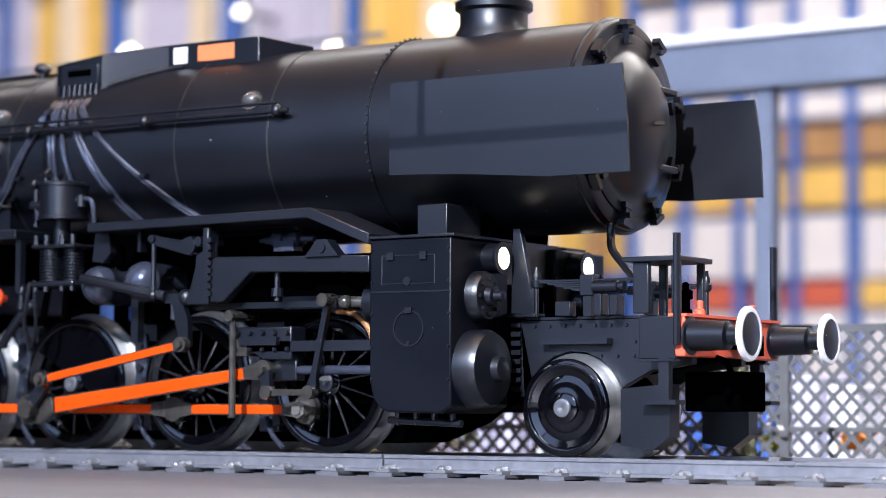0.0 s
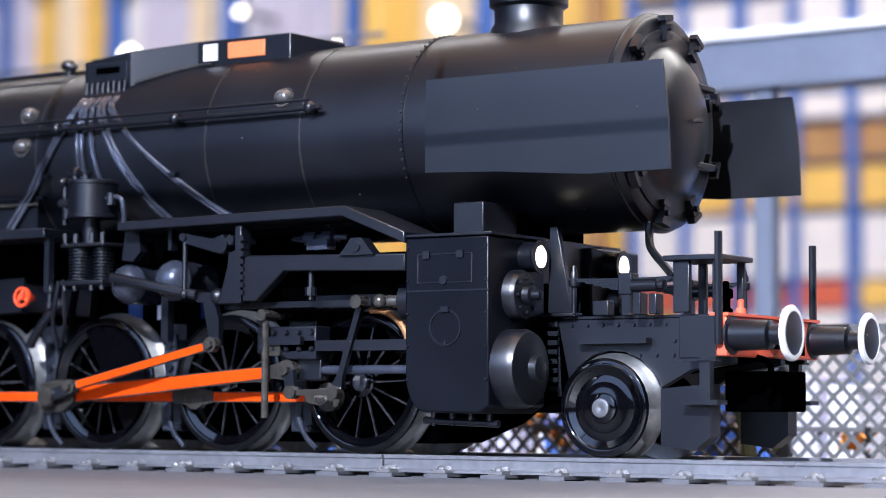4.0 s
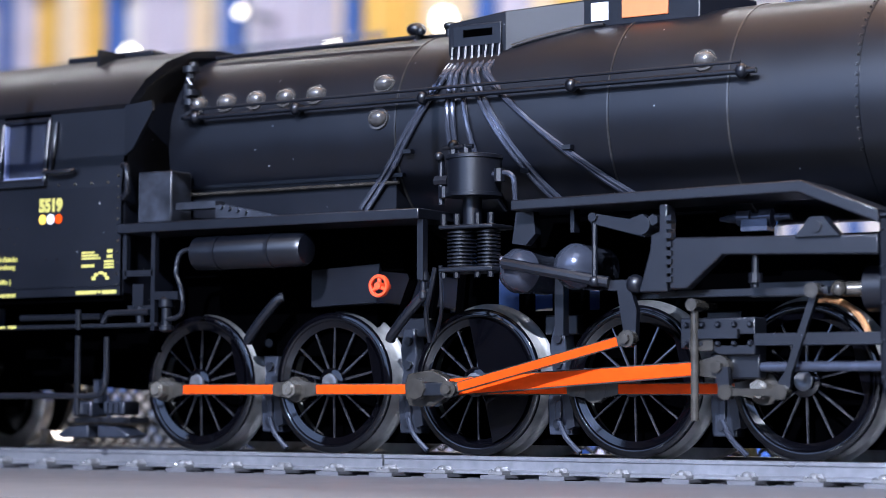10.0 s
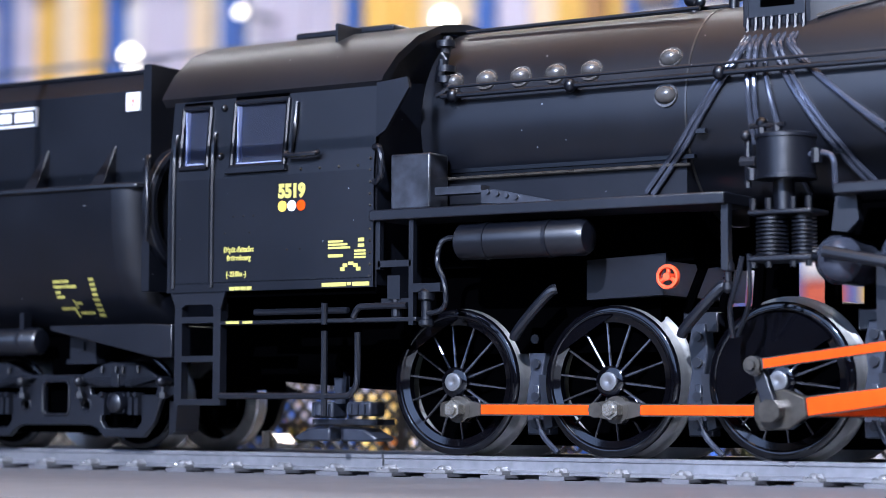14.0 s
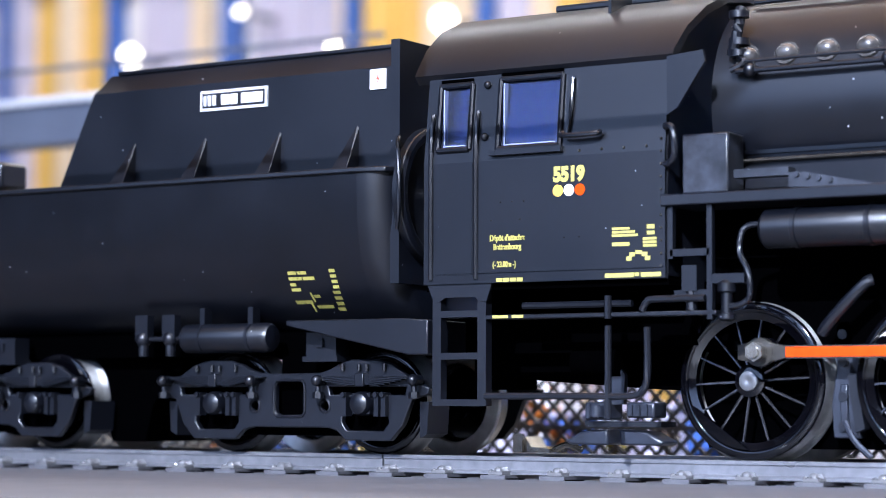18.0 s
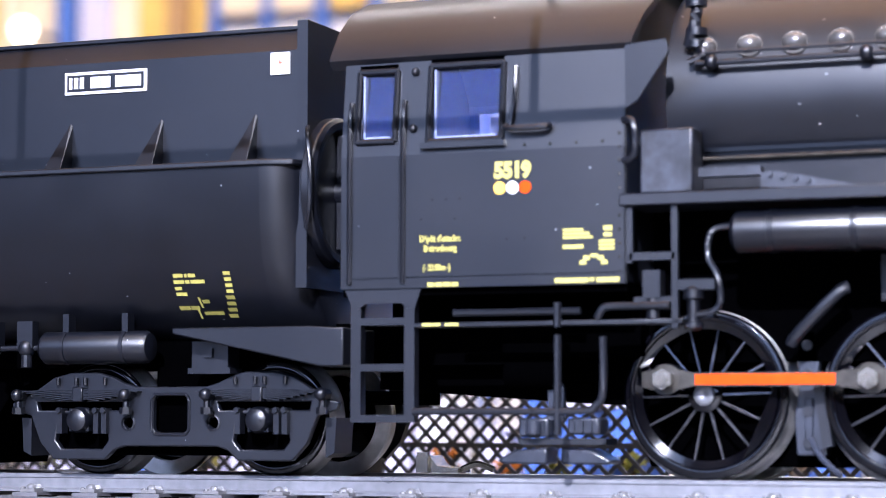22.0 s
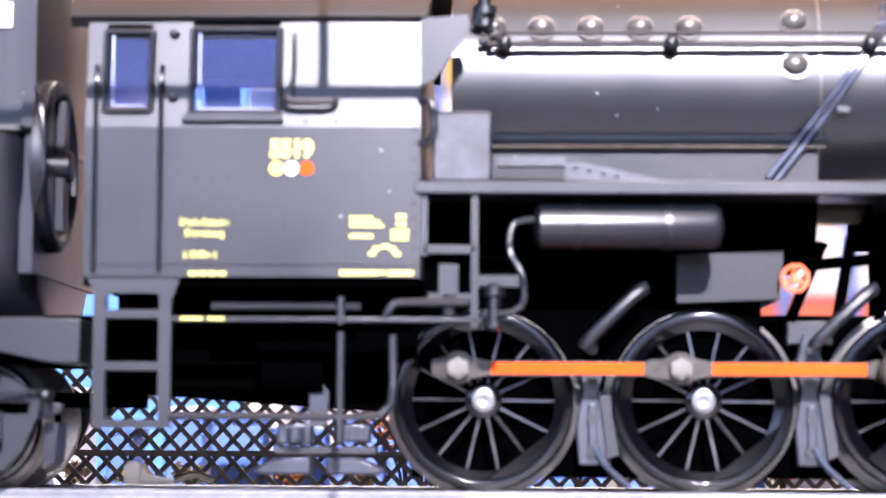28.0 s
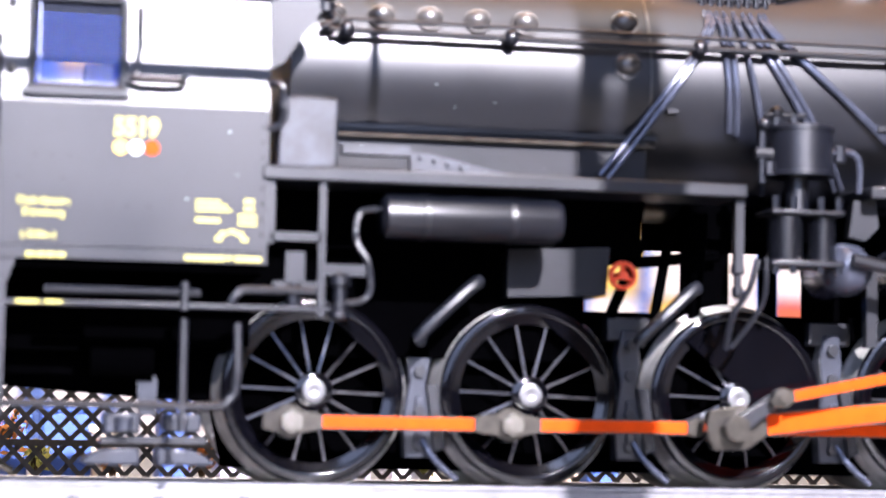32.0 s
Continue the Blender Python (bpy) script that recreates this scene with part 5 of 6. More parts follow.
def cab_steps():
    y = -1.45
    st = part("cab_ladder", box(B(), -6.14, -6.05, y, y + 0.1, 0.46, 1.58), FRAME, loco, "black cab ladder")
    part("ladder_side", box(B(), -5.66, -5.57, y, y + 0.1, 0.46, 1.58), FRAME, st)
    for z in (0.46, 0.88, 1.26):
        part("rung", box(B(), -6.05, -5.66, y, y + 0.22, z, z + 0.06), FRAME, st)
    part("ladder_plate", prism(B(), [(-6.2, 1.58), (-5.5, 1.58), (-5.56, 1.40), (-5.64, 1.40), (-5.68, 1.44), (-6.0, 1.44), (-6.06, 1.40), (-6.12, 1.40)], y - 0.01, y + 0.02), FRAME, st)
    wb = part("step_board", box(B(), -5.58, -3.30, y, y + 0.16, 1.235, 1.275), FRAME, loco, "narrow lower footboard", bevel=0.008)
    bars(wb, CREAM, [(-5.50, -5.34, 1.243, 1.270), (-5.30, -5.18, 1.243, 1.270)], y)
    tubes = [[(-5.58, y, 0.55), (-4.7, y, 0.55), (-4.12, y, 0.55), (-4.0, y, 0.60), (-3.95, y, 0.72), (-3.95, y, 1.14)], [(-4.33, y, 0.36), (-4.33, y, 0.8), (-4.33, y, 1.16)], [(-4.33, y, 1.22), (-4.33, y, 1.42)],
             [(-5.3, y + 0.2, 1.36), (-4.4, y + 0.2, 1.36), (-4.2, y + 0.2, 1.36)], [(-4.0, y, 1.28), (-3.95, y, 1.36), (-3.86, y, 1.38), (-3.4, y, 1.38)]]
    for p in tubes:
        part("handrail", tube(B(), p, 0.032), FRAME, loco)
    for x in (-3.73, -3.36):
        part("board_post", box(B(), x - 0.025, x + 0.025, y, y + 0.06, 1.2 if x > -3.5 else 1.72, 2.2), FRAME, loco)
    part("post_bar", box(B(), -3.73, -3.36, y, y + 0.06, 1.74, 1.80), FRAME, loco)
    bm = box(B(), -3.62, -3.48, y, y + 0.15, 1.44, 1.66)
    box(bm, -3.70, -3.38, y + 0.02, y + 0.1, 1.40, 1.45)
    cyl(bm, (-3.55, y + 0.05, 1.28), (-3.55, y + 0.05, 1.46), 0.05, n=10)
    part("injector", bm, FRAME, loco)
    bm = lathe(B(), "z", [(1.18, 0.04), (1.2, 0.075), (1.24, 0.075), (1.25, 0.05), (1.42, 0.05), (1.43, 0.08), (1.5, 0.08), (1.55, 0.03)], 16, (-3.22, y + 0.05, 0))
    box(bm, -3.34, -3.04, y, y + 0.12, 1.50, 1.58)
    part("injector_valve", bm, FRAME, loco)
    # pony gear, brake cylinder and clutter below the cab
    # near-black block gives the shade below the cab by colour
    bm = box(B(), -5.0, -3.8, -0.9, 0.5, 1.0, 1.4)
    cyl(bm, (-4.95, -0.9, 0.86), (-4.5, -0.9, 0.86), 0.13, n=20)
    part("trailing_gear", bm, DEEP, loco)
    part("brake_shoe", prism(B(), [(-5.02, 0.15), (-4.85, 0.24), (-4.58, 0.26), (-4.58, 0.12), (-4.95, 0.12)], -1.0, -0.7), SHOE, loco, "shiny blue-grey brake shoe", bevel=0.02)
    part("brake_shoe", prism(B(), [(-4.46, 0.12), (-4.46, 0.26), (-4.2, 0.24), (-4.02, 0.15), (-4.06, 0.12)], -1.0, -0.7), SHOE, loco, "shiny blue-grey brake shoe", bevel=0.02)
    for xa, xb, za, zb in ((-4.84, -4.58, 0.34, 0.50), (-4.42, -4.14, 0.36, 0.50)):
        blk = part("brake_block", box(B(), xa, xb, -0.95, -0.7, za, zb), SHOE, loco, bevel=0.02)
        for k in range(3):
            part("cast_rib", box(B(), xa + 0.03 + 0.075 * k, xa + 0.07 + 0.075 * k, -0.975, -0.945, za + 0.02, zb - 0.02), SHOE, blk)
    part("brake_beam", box(B(), -4.86, -4.1, -0.9, -0.6, 0.28, 0.33), FRAME, loco)
    part("brake_cylinder", cyl(B(), (-4.70, -0.97, 0.37), (-4.70, -0.97, 0.47), 0.07, n=14), SHOE, loco)
    part("brake_lever", prism(B(), [(-4.60, 0.48), (-4.47, 0.48), (-4.46, 0.74), (-4.5, 0.79), (-4.62, 0.77), (-4.60, 0.70)], -0.9, -0.84), SHOE, loco)
    bm = prism(B(), [(-6.15, 0.02), (-5.75, 0.02), (-5.75, 0.06), (-5.95, 0.08), (-6.02, 0.17), (-6.15, 0.17)], 0.0, 0.3)
    box(bm, -6.12, -6.02, -0.05, 0.0, 0.02, 0.2)
    tube(bm, [(-5.75, 0.1, 0.05), (-5.6, 0.1, 0.1), (-5.45, 0.1, 0.05)], 0.03, 7)
    part("pickup_bracket", bm, BRASS, loco, "bright nickel pickup bracket")
    # near-black bars, the shade between engine and tender put into their colour
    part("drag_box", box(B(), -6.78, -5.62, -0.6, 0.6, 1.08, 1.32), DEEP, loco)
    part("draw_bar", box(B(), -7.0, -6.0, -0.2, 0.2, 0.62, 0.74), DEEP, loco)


def wheel(parent, r, y, name, mat=GLOSS, spokes=14, weight=(), cover=False, label=""):
    """A spoked wheel about its axle; y: outward side; weight: half-angle and inner radius of the balance weight."""
    s = -1 if y < 0 else 1
    o = lambda d: s * d
    w = part(name, lathe(B(), "y", [(o(0.045), r - 0.088), (o(0.056), r - 0.078), (o(0.062), r - 0.066), (o(0.060), r - 0.052), (o(0.052), r - 0.044), (o(0.050), r - 0.030), (o(0.046), r - 0.014), (o(0.036), r - 0.003), (o(0.02), r + 0.001), (o(0.015), r - 0.02), (o(-0.05), r - 0.13), (o(-0.05), r - 0.15), (o(0.02), r - 0.15), (o(0.045), r - 0.088)], 56, caps=False), mat, parent, label)
    part("tyre_tread", lathe(B(), "y", [(o(0.02), r - 0.012), (o(0.02), r), (o(-0.05), r + 0.006), (o(-0.10), r + 0.018), (o(-0.10), r - 0.03), (o(0.02), r - 0.012)], 56, caps=False), STEEL, w, "bright worn steel tread")
    part("flange", lathe(B(), "y", [(o(-0.10), r + 0.018), (o(-0.13), r + 0.030), (o(-0.15), r + 0.048), (o(-0.17), r + 0.054), (o(-0.195), r + 0.052), (o(-0.21), r + 0.035), (o(-0.215), r - 0.1), (o(-0.10), r - 0.1), (o(-0.10), r + 0.018)], 56, caps=False), STEEL, w, "bright steel flange")
    if spokes:
        bm = B()
        for k in range(spokes):
            t = 2 * math.pi * k / spokes
            m = Matrix.Rotation(t, 4, "Y")
            p, q = m @ Vector((0, s * 0.02, 0.12)), m @ Vector((0, s * 0.005, r - 0.1))
            cyl(bm, p, q, 0.015, 0.011, n=6, caps=False)
        part("spokes", bm, SPOKE, w)
    else:
        part("wheel_disc", lathe(B(), "y", [(o(-0.02), r - 0.12), (o(0.0), r - 0.12), (o(0.03), r * 0.55), (o(0.025), r * 0.5), (o(0.05), 0.12), (o(0.05), 0.10)], 48), mat, w)
    part("hub", lathe(B(), "y", [(o(-0.06), 0.15), (o(0.07), 0.14), (o(0.08), 0.12), (o(0.085), 0.085)], 28), mat, w)
    part("axle_cap", lathe(B(), "y", [(o(0.08), 0.088), (o(0.105), 0.084), (o(0.11), 0.07), (o(0.108), 0.025), (o(0.10), 0.01)], 24), CAP, w, "bright turned axle end")
    if weight:
        half = weight[0]
        bm = B()
        pts = []
        for k in range(17):
            t = math.pi + radians(-half + 2 * half * k / 16)
            pts.append(((r - 0.09) * math.sin(t), (r - 0.09) * math.cos(t)))
        for k in range(9):
            u = 1 - k / 8
            t0, t1 = math.pi - radians(half), math.pi + radians(half)
            xa, za = (r - 0.09) * math.sin(t1), (r - 0.09) * math.cos(t1)
            xb, zb = (r - 0.09) * math.sin(t0), (r - 0.09) * math.cos(t0)
            pts.append((xb + (xa - xb) * u, zb + (za - zb) * u))
        prism(bm, pts[:17] + pts[18:-1], *sorted((s * 0.02, s * 0.075)))
        part("balance_weight", bm, mat, w)
    if cover:
        part("crank_boss", cyl(B(), (0, s * 0.02, 0.30), (0, s * 0.10, 0.30), 0.13, n=20), mat, w)
    w.location = (0, y * S, 0)
    return w


def boss(bm, x, z, y0, y1, r):
    cyl(bm, (x, y0, z), (x, y1, z), r, n=24)


WHEELS, RODS = [], {}


def running_gear():
    for i, x in enumerate(DRIVERS):
        for s in (-1, 1):
            wt = (84, 0.1) if i == 2 else (34, 0.4)
            w = wheel(loco, AXLE, s * 0.72, "driving_wheel", spokes=14, weight=wt, cover=True, label="large spoked black driving wheel" if s < 0 else "")
            w.location = (x * S, s * 0.72 * S, AXLE * S)
            WHEELS.append((w, 0.70, START if s < 0 else START + 90))
        part("axle", cyl(B(), (x, -0.66, AXLE), (x, 0.66, AXLE), 0.09, n=16), DEEP, loco)
    for s in (-1, 1):
        w = wheel(loco, 0.45, s * 0.70, "leading_wheel", spokes=0, label="plain black leading wheel with a bright tread" if s < 0 else "")
        w.location = (5.92 * S, s * 0.70 * S, 0.447 * S)
        WHEELS.append((w, 0.45, 0))
    part("axle", cyl(B(), (5.92, -0.64, 0.447), (5.92, 0.64, 0.447), 0.07, n=16), DEEP, loco)
    # coupling rods, each hung at its rear pin; the crank pins travel with them
    y = -0.93
    for n, (xa, xb) in enumerate(((-3.3, -1.65), (-1.65, 0.0), (0.0, 1.65), (1.65, 3.3))):
        d = xb - xa
        bm = box(B(), 0.17, d - 0.2, y - 0.03, y + 0.03, -0.046, 0.046)
        rod = part("coupling_rod", bm, ORANGE, loco, "orange-red coupling rod", at=(xa, 0, AXLE), bevel=0.008)
        part("rod_edge", box(B(), 0.15, d - 0.18, y - 0.026, y + 0.027, -0.055, 0.055), GUN, rod, "bare grey steel rod edge")
        for px in (0.0, d):
            bm = B()
            if px == 0:
                boss(bm, 0, 0, y - 0.045, y + 0.04, 0.125)
                prism(bm, [(0.08, -0.085), (0.24, -0.05), (0.24, 0.05), (0.08, 0.085)], y - 0.04, y + 0.035)
                if n < 3:
                    prism(bm, [(-0.08, -0.085), (-0.2, -0.06), (-0.2, 0.06), (-0.08, 0.085)], y - 0.04, y + 0.035)
            else:
                prism(bm, [(d - 0.08, -0.085), (d - 0.27, -0.05), (d - 0.27, 0.05), (d - 0.08, 0.085)], y - 0.05, y + 0.04)
                if n == 3:
                    boss(bm, d, 0, y - 0.045, y + 0.04, 0.14)
                else:
                    boss(bm, d - 0.20, 0, y - 0.06, y + 0.045, 0.07)
            part("rod_end", bm, GUN, rod, "dull steel rod eye")
        if n in (0, 1, 3):
            px = 0 if n < 2 else d
            bm = cyl(B(), (px, y - 0.045, 0), (px, y - 0.16, 0), 0.085, n=6)
            boss(bm, px, 0, y - 0.16, y - 0.19, 0.05)
            part("crank_pin", bm, NUT, rod, "worn bright crank pin nut")
        RODS.setdefault("coupling", []).append((rod, xa))
    for n, (xa, xb) in enumerate(((-3.3, 0.0), (0.0, 3.3))):
        bm = box(B(), -0.1, xb - xa + 0.1, 0.90, 0.96, -0.06, 0.06)
        RODS.setdefault("far", []).append((part("coupling_rod", bm, ORANGE, loco, at=(xa, 0, AXLE)), xa))
    # main rod, hung at the driving pin
    y = -1.17
    n = 3.0
    main = part("main_rod", prism(B(), [(0.24, -0.076), (0.24, 0.076), (n - 0.2, 0.054), (n - 0.2, -0.054)], y - 0.035, y + 0.03), ORANGE, loco, "orange-red main rod", bevel=0.008)
    part("rod_edge", prism(B(), [(0.2, -0.087), (0.2, 0.087), (n - 0.16, 0.064), (n - 0.16, -0.064)], y - 0.03, y + 0.025), GUN, main)
    bm = prism(B(), [(-0.16, -0.15), (0.1, -0.17), (0.2, -0.12), (0.28, -0.075), (0.28, 0.075), (0.2, 0.12), (0.1, 0.17), (-0.16, 0.15), (-0.2, 0.05), (-0.2, -0.05)], y - 0.07, y + 0.05)
    part("big_end", bm, GUN, main, "large dull steel rod end", bevel=0.015)
    bm = B()
    boss(bm, n, 0, y - 0.06, y + 0.05, 0.1)
    prism(bm, [(n - 0.06, -0.09), (n - 0.24, -0.05), (n - 0.24, 0.05), (n - 0.06, 0.09)], y - 0.05, y + 0.04)
    cyl(bm, (n, y - 0.06, 0), (n, y - 0.12, 0), 0.055, n=6)
    part("small_end", bm, GUN, main)
    RODS["main"] = (main, n)
    # return crank on the driving pin
    rc = part("return_crank", prism(B(), [(-0.07, -0.06), (0.07, -0.06), (0.055, 0.38), (-0.055, 0.38)], -1.34, -1.26), FRAME, loco, "black return crank", bevel=0.012)
    bm = cyl(B(), (0, -1.2, 0), (0, -1.37, 0), 0.10, n=8)
    boss(bm, 0, 0.36, -1.30, -1.42, 0.055)
    part("crank_stud", bm, GUN, rc)
    RODS["return"] = rc
    y = -1.39
    e = 1.87
    ecc = part("eccentric_rod", prism(B(), [(0.1, -0.036), (0.1, 0.036), (e - 0.1, 0.036), (e - 0.1, -0.036)], y - 0.03, y + 0.02), ORANGE, loco, "slim orange-red eccentric rod")
    part("rod_edge", box(B(), 0.08, e - 0.08, y - 0.025, y + 0.015, -0.046, 0.046), GUN, ecc)
    for px in (0.0, e):
        bm = B()
        boss(bm, px, 0, y - 0.05, y + 0.04, 0.075)
        cyl(bm, (px, y - 0.05, 0), (px, y - 0.09, 0), 0.045, n=6)
        part("rod_end", bm, GUN, ecc)
    RODS["eccentric"] = (ecc, e)
    link = part("expansion_link", prism(B(), [(-0.06, 0.02), (0.06, 0.02), (0.1, -0.2), (0.05, -0.46), (-0.05, -0.46), (-0.06, -0.2)], -1.36, -1.29), FRAME, loco, "swinging expansion link")
    RODS["link"] = link
    # crosshead, piston rod, union link and combination lever
    ch = part("crosshead", box(B(), -0.12, 0.34, -1.13, -0.98, -0.10, 0.12), MID, loco, "dark steel crosshead", bevel=0.015)
    bm = prism(B(), [(0.0, 0.1), (0.34, 0.1), (0.34, 0.42), (-0.36, 0.42), (-0.36, 0.16), (-0.1, 0.16)], -1.22, -0.98)
    part("slide_block", bm, FRAME, ch, bevel=0.012)
    bm = B()
    rivets(bm, [(-0.3 + 0.15 * k, -1.24, zz) for k in range(5) for zz in (0.2, 0.36)], 0.03)
    box(bm, -0.25, 0.2, -1.28, -1.22, 0.24, 0.32)
    part("bolt_plate", bm, FRAME, ch)
    part("piston_rod", cyl(B(), (0.25, -1.08, 0), (1.5, -1.08, 0), 0.045, n=12), PIPE, ch)
    part("drop_arm", prism(B(), [(-0.02, 0.0), (0.1, 0.0), (0.12, -0.2), (0.02, -0.24)], -1.26, -1.2), FRAME, ch)
    RODS["crosshead"] = ch
    un = part("union_link", box(B(), 0.05, 0.46, -1.29, -1.25, -0.03, 0.03), GUN, loco)
    bm = B()
    for px in (0.0, 0.5):
        boss(bm, px, 0, -1.32, -1.22, 0.065)
    part("link_eye", bm, GUN, un)
    RODS["union"] = un
    cl = part("combination_lever", prism(B(), [(-0.05, -0.03), (0.05, -0.03), (0.055, 0.06), (0.03, 0.16), (0.03, 0.8), (0.045, 0.86), (0.04, 0.94), (-0.04, 0.94), (-0.045, 0.86), (-0.03, 0.8), (-0.03, 0.16), (-0.055, 0.06)], -1.26, -1.2), MID, loco)
    part("lever_pin", cyl(B(), (0, -1.34, 0.88), (0, -1.15, 0.88), 0.065, n=12), GUN, cl)
    RODS["lever"] = cl


def valve_gear_frame():
    """Fixed brackets that carry the gear."""
    part("slide_bar", box(B(), 2.45, 4.24, -1.22, -1.0, 0.98, 1.08), FRAME, loco)
    bm = box(B(), 2.46, 2.54, -1.3, -0.9, 1.30, 1.36)
    cyl(bm, (2.5, -1.27, 0.34), (2.5, -1.27, 1.34), 0.036, n=10)
    cyl(bm, (2.5, -1.34, 1.33), (2.5, -1.1, 1.33), 0.055, n=10)
    box(bm, 2.44, 2.66, -1.25, -1.05, 0.94, 1.1)
    part("slide_bar_bracket", bm, GUN, loco)
    br = part("gear_bracket", prism(B(), [(2.06, 1.44), (2.17, 1.80), (2.18, 1.93), (2.26, 1.96), (2.26, 2.19), (2.34, 2.19), (2.34, 1.44)], -1.46, -1.30), FRAME, loco, "black gear bracket under the running board", bevel=0.012)
    part("gear_beam", prism(B(), [(2.36, 1.46), (2.36, 1.86), (2.42, 1.9), (4.24, 1.86), (4.24, 1.70), (2.85, 1.74), (2.52, 1.46)], -1.46, -1.34), FRAME, loco, bevel=0.012)
    bm = B()
    for k in range(8):
        box(bm, 2.33, 2.39, -1.49, -1.4, 1.52 + k * 0.075, 1.565 + k * 0.075)
    part("bolt_strip", bm, FRAME, br)
    bm = prism(B(), [(3.52, 1.86), (3.58, 1.92), (3.66, 2.02), (3.78, 2.02), (3.86, 1.92), (3.92, 1.86)], -1.5, -1.36)
    cyl(bm, (3.72, -1.52, 1.94), (3.72, -1.36, 1.94), 0.05, n=12)
    part("gear_bearing", bm, FRAME, loco)
    bm = box(B(), 2.9, 3.7, -1.0, -0.9, 1.4, 1.52)
    part("inner_beam", bm, MID, loco)
    bm = lathe(B(), "x", [(2.62, 0.02), (2.78, 0.05), (2.80, 0.08), (2.92, 0.08), (2.93, 0.05), (3.0, 0.05), (3.01, 0.085), (3.12, 0.085), (3.14, 0.04), (3.28, 0.03)], 16, (0, -1.0, 2.08))
    box(bm, 2.86, 3.1, -1.1, -0.95, 1.96, 2.06)
    part("lubricator", bm, PIPE, loco)
    bm = cyl(B(), (3.12, -1.38, 1.46), (3.12, -1.38, 1.75), 0.03, n=8)
    cyl(bm, (3.12, -1.38, 1.5), (3.12, -1.38, 1.58), 0.06, n=10)
    part("oil_cup", bm, FRAME, loco)
    # reversing shaft, lifting arm and reach rod
    bm = prism(B(), [(1.57, 2.06), (1.57, 2.15), (1.95, 2.08), (2.08, 2.12), (2.18, 2.03), (2.1, 1.92), (1.95, 1.96)], -1.42, -1.34)
    cyl(bm, (2.09, -1.47, 2.02), (2.09, -1.1, 2.02), 0.085, n=14)
    cyl(bm, (2.2, -1.46, 2.06), (2.2, -1.1, 2.06), 0.05, n=6)
    cyl(bm, (1.6, -1.45, 2.11), (1.6, -1.34, 2.11), 0.04, n=10)
    cyl(bm, (1.6, -1.40, 1.55), (1.6, -1.40, 2.12), 0.026, n=8)
    ball(bm, (1.6, -1.40, 1.55), 0.05)
    part("lifting_arm", bm, FRAME, loco)
    part("reach_rod", tube(B(), [(0.68, -1.42, 1.74), (1.2, -1.42, 1.64), (1.72, -1.36, 1.54)], 0.05, 10), FRAME, loco, "glossy black reach rod")
    bm = box(B(), 1.7, 2.0, -1.34, -1.24, 1.47, 1.56)
    ball(bm, (1.96, -1.32, 1.52), 0.085)
    cyl(bm, (1.95, -1.3, 1.5), (2.18, -1.3, 1.46), 0.03, n=8)
    part("die_block_arm", bm, FRAME, loco)
    bm = cyl(B(), (3.8, -1.15, 1.44), (4.0, -1.1, 1.44), 0.06, n=12)
    ball(bm, (3.79, -1.2, 1.44), 0.07)
    part("valve_spindle", bm, GUN, loco)
    part("radius_bar", box(B(), 1.95, 3.7, -1.22, -1.17, 1.40, 1.46), MID, loco)
    part("copper_pipe", tube(B(), [(3.48, -0.9, 1.37), (3.60, -0.9, 1.365), (3.72, -0.92, 1.33), (3.83, -0.93, 1.25), (3.92, -0.95, 1.14), (3.98, -0.97, 1.0)], 0.03), COPPER, loco, "bent copper pipe")
    part("post", box(B(), 0.97, 1.06, -1.0, -0.9, 1.1, 1.75), FRAME, loco)
    part("post", box(B(), 1.3, 1.34, -1.3, -1.2, 2.0, 2.2), FRAME, loco)
    for (xa, za), (xb, zb) in (((-0.72, 1.9), (-0.98, 1.3)), ((-0.5, 1.95), (-0.62, 1.3)), ((-0.86, 1.72), (-0.1, 1.80)), ((-0.24, 1.95), (-0.30, 1.3))):
        part("ashpan_strut", tube(B(), [(xa, -0.6, za), ((xa + xb) / 2, -0.6, (za + zb) / 2), (xb, -0.6, zb)], 0.045, 6), DEEP, loco)
    for x in (-2.55, -0.85):
        part("feed_hose", tube(B(), [(x, -0.95, 1.08), (x + 0.04, -0.97, 1.14), (x + 0.22, -1.0, 1.32), (x + 0.40, -1.0, 1.49), (x + 0.46, -0.98, 1.52)], 0.05, 10), FRAME, loco, "scuffed slanting grey feed hose")


boiler()
bridge_frame()
running_boards()
cylinders()
front_end()
deflector(-1)
deflector(1)
cab()
cab_steps()
running_gear()
valve_gear_frame()

# ---- the tender ----
tender = thing("tender", "black bathtub-shaped tender behind the locomotive", "tender")


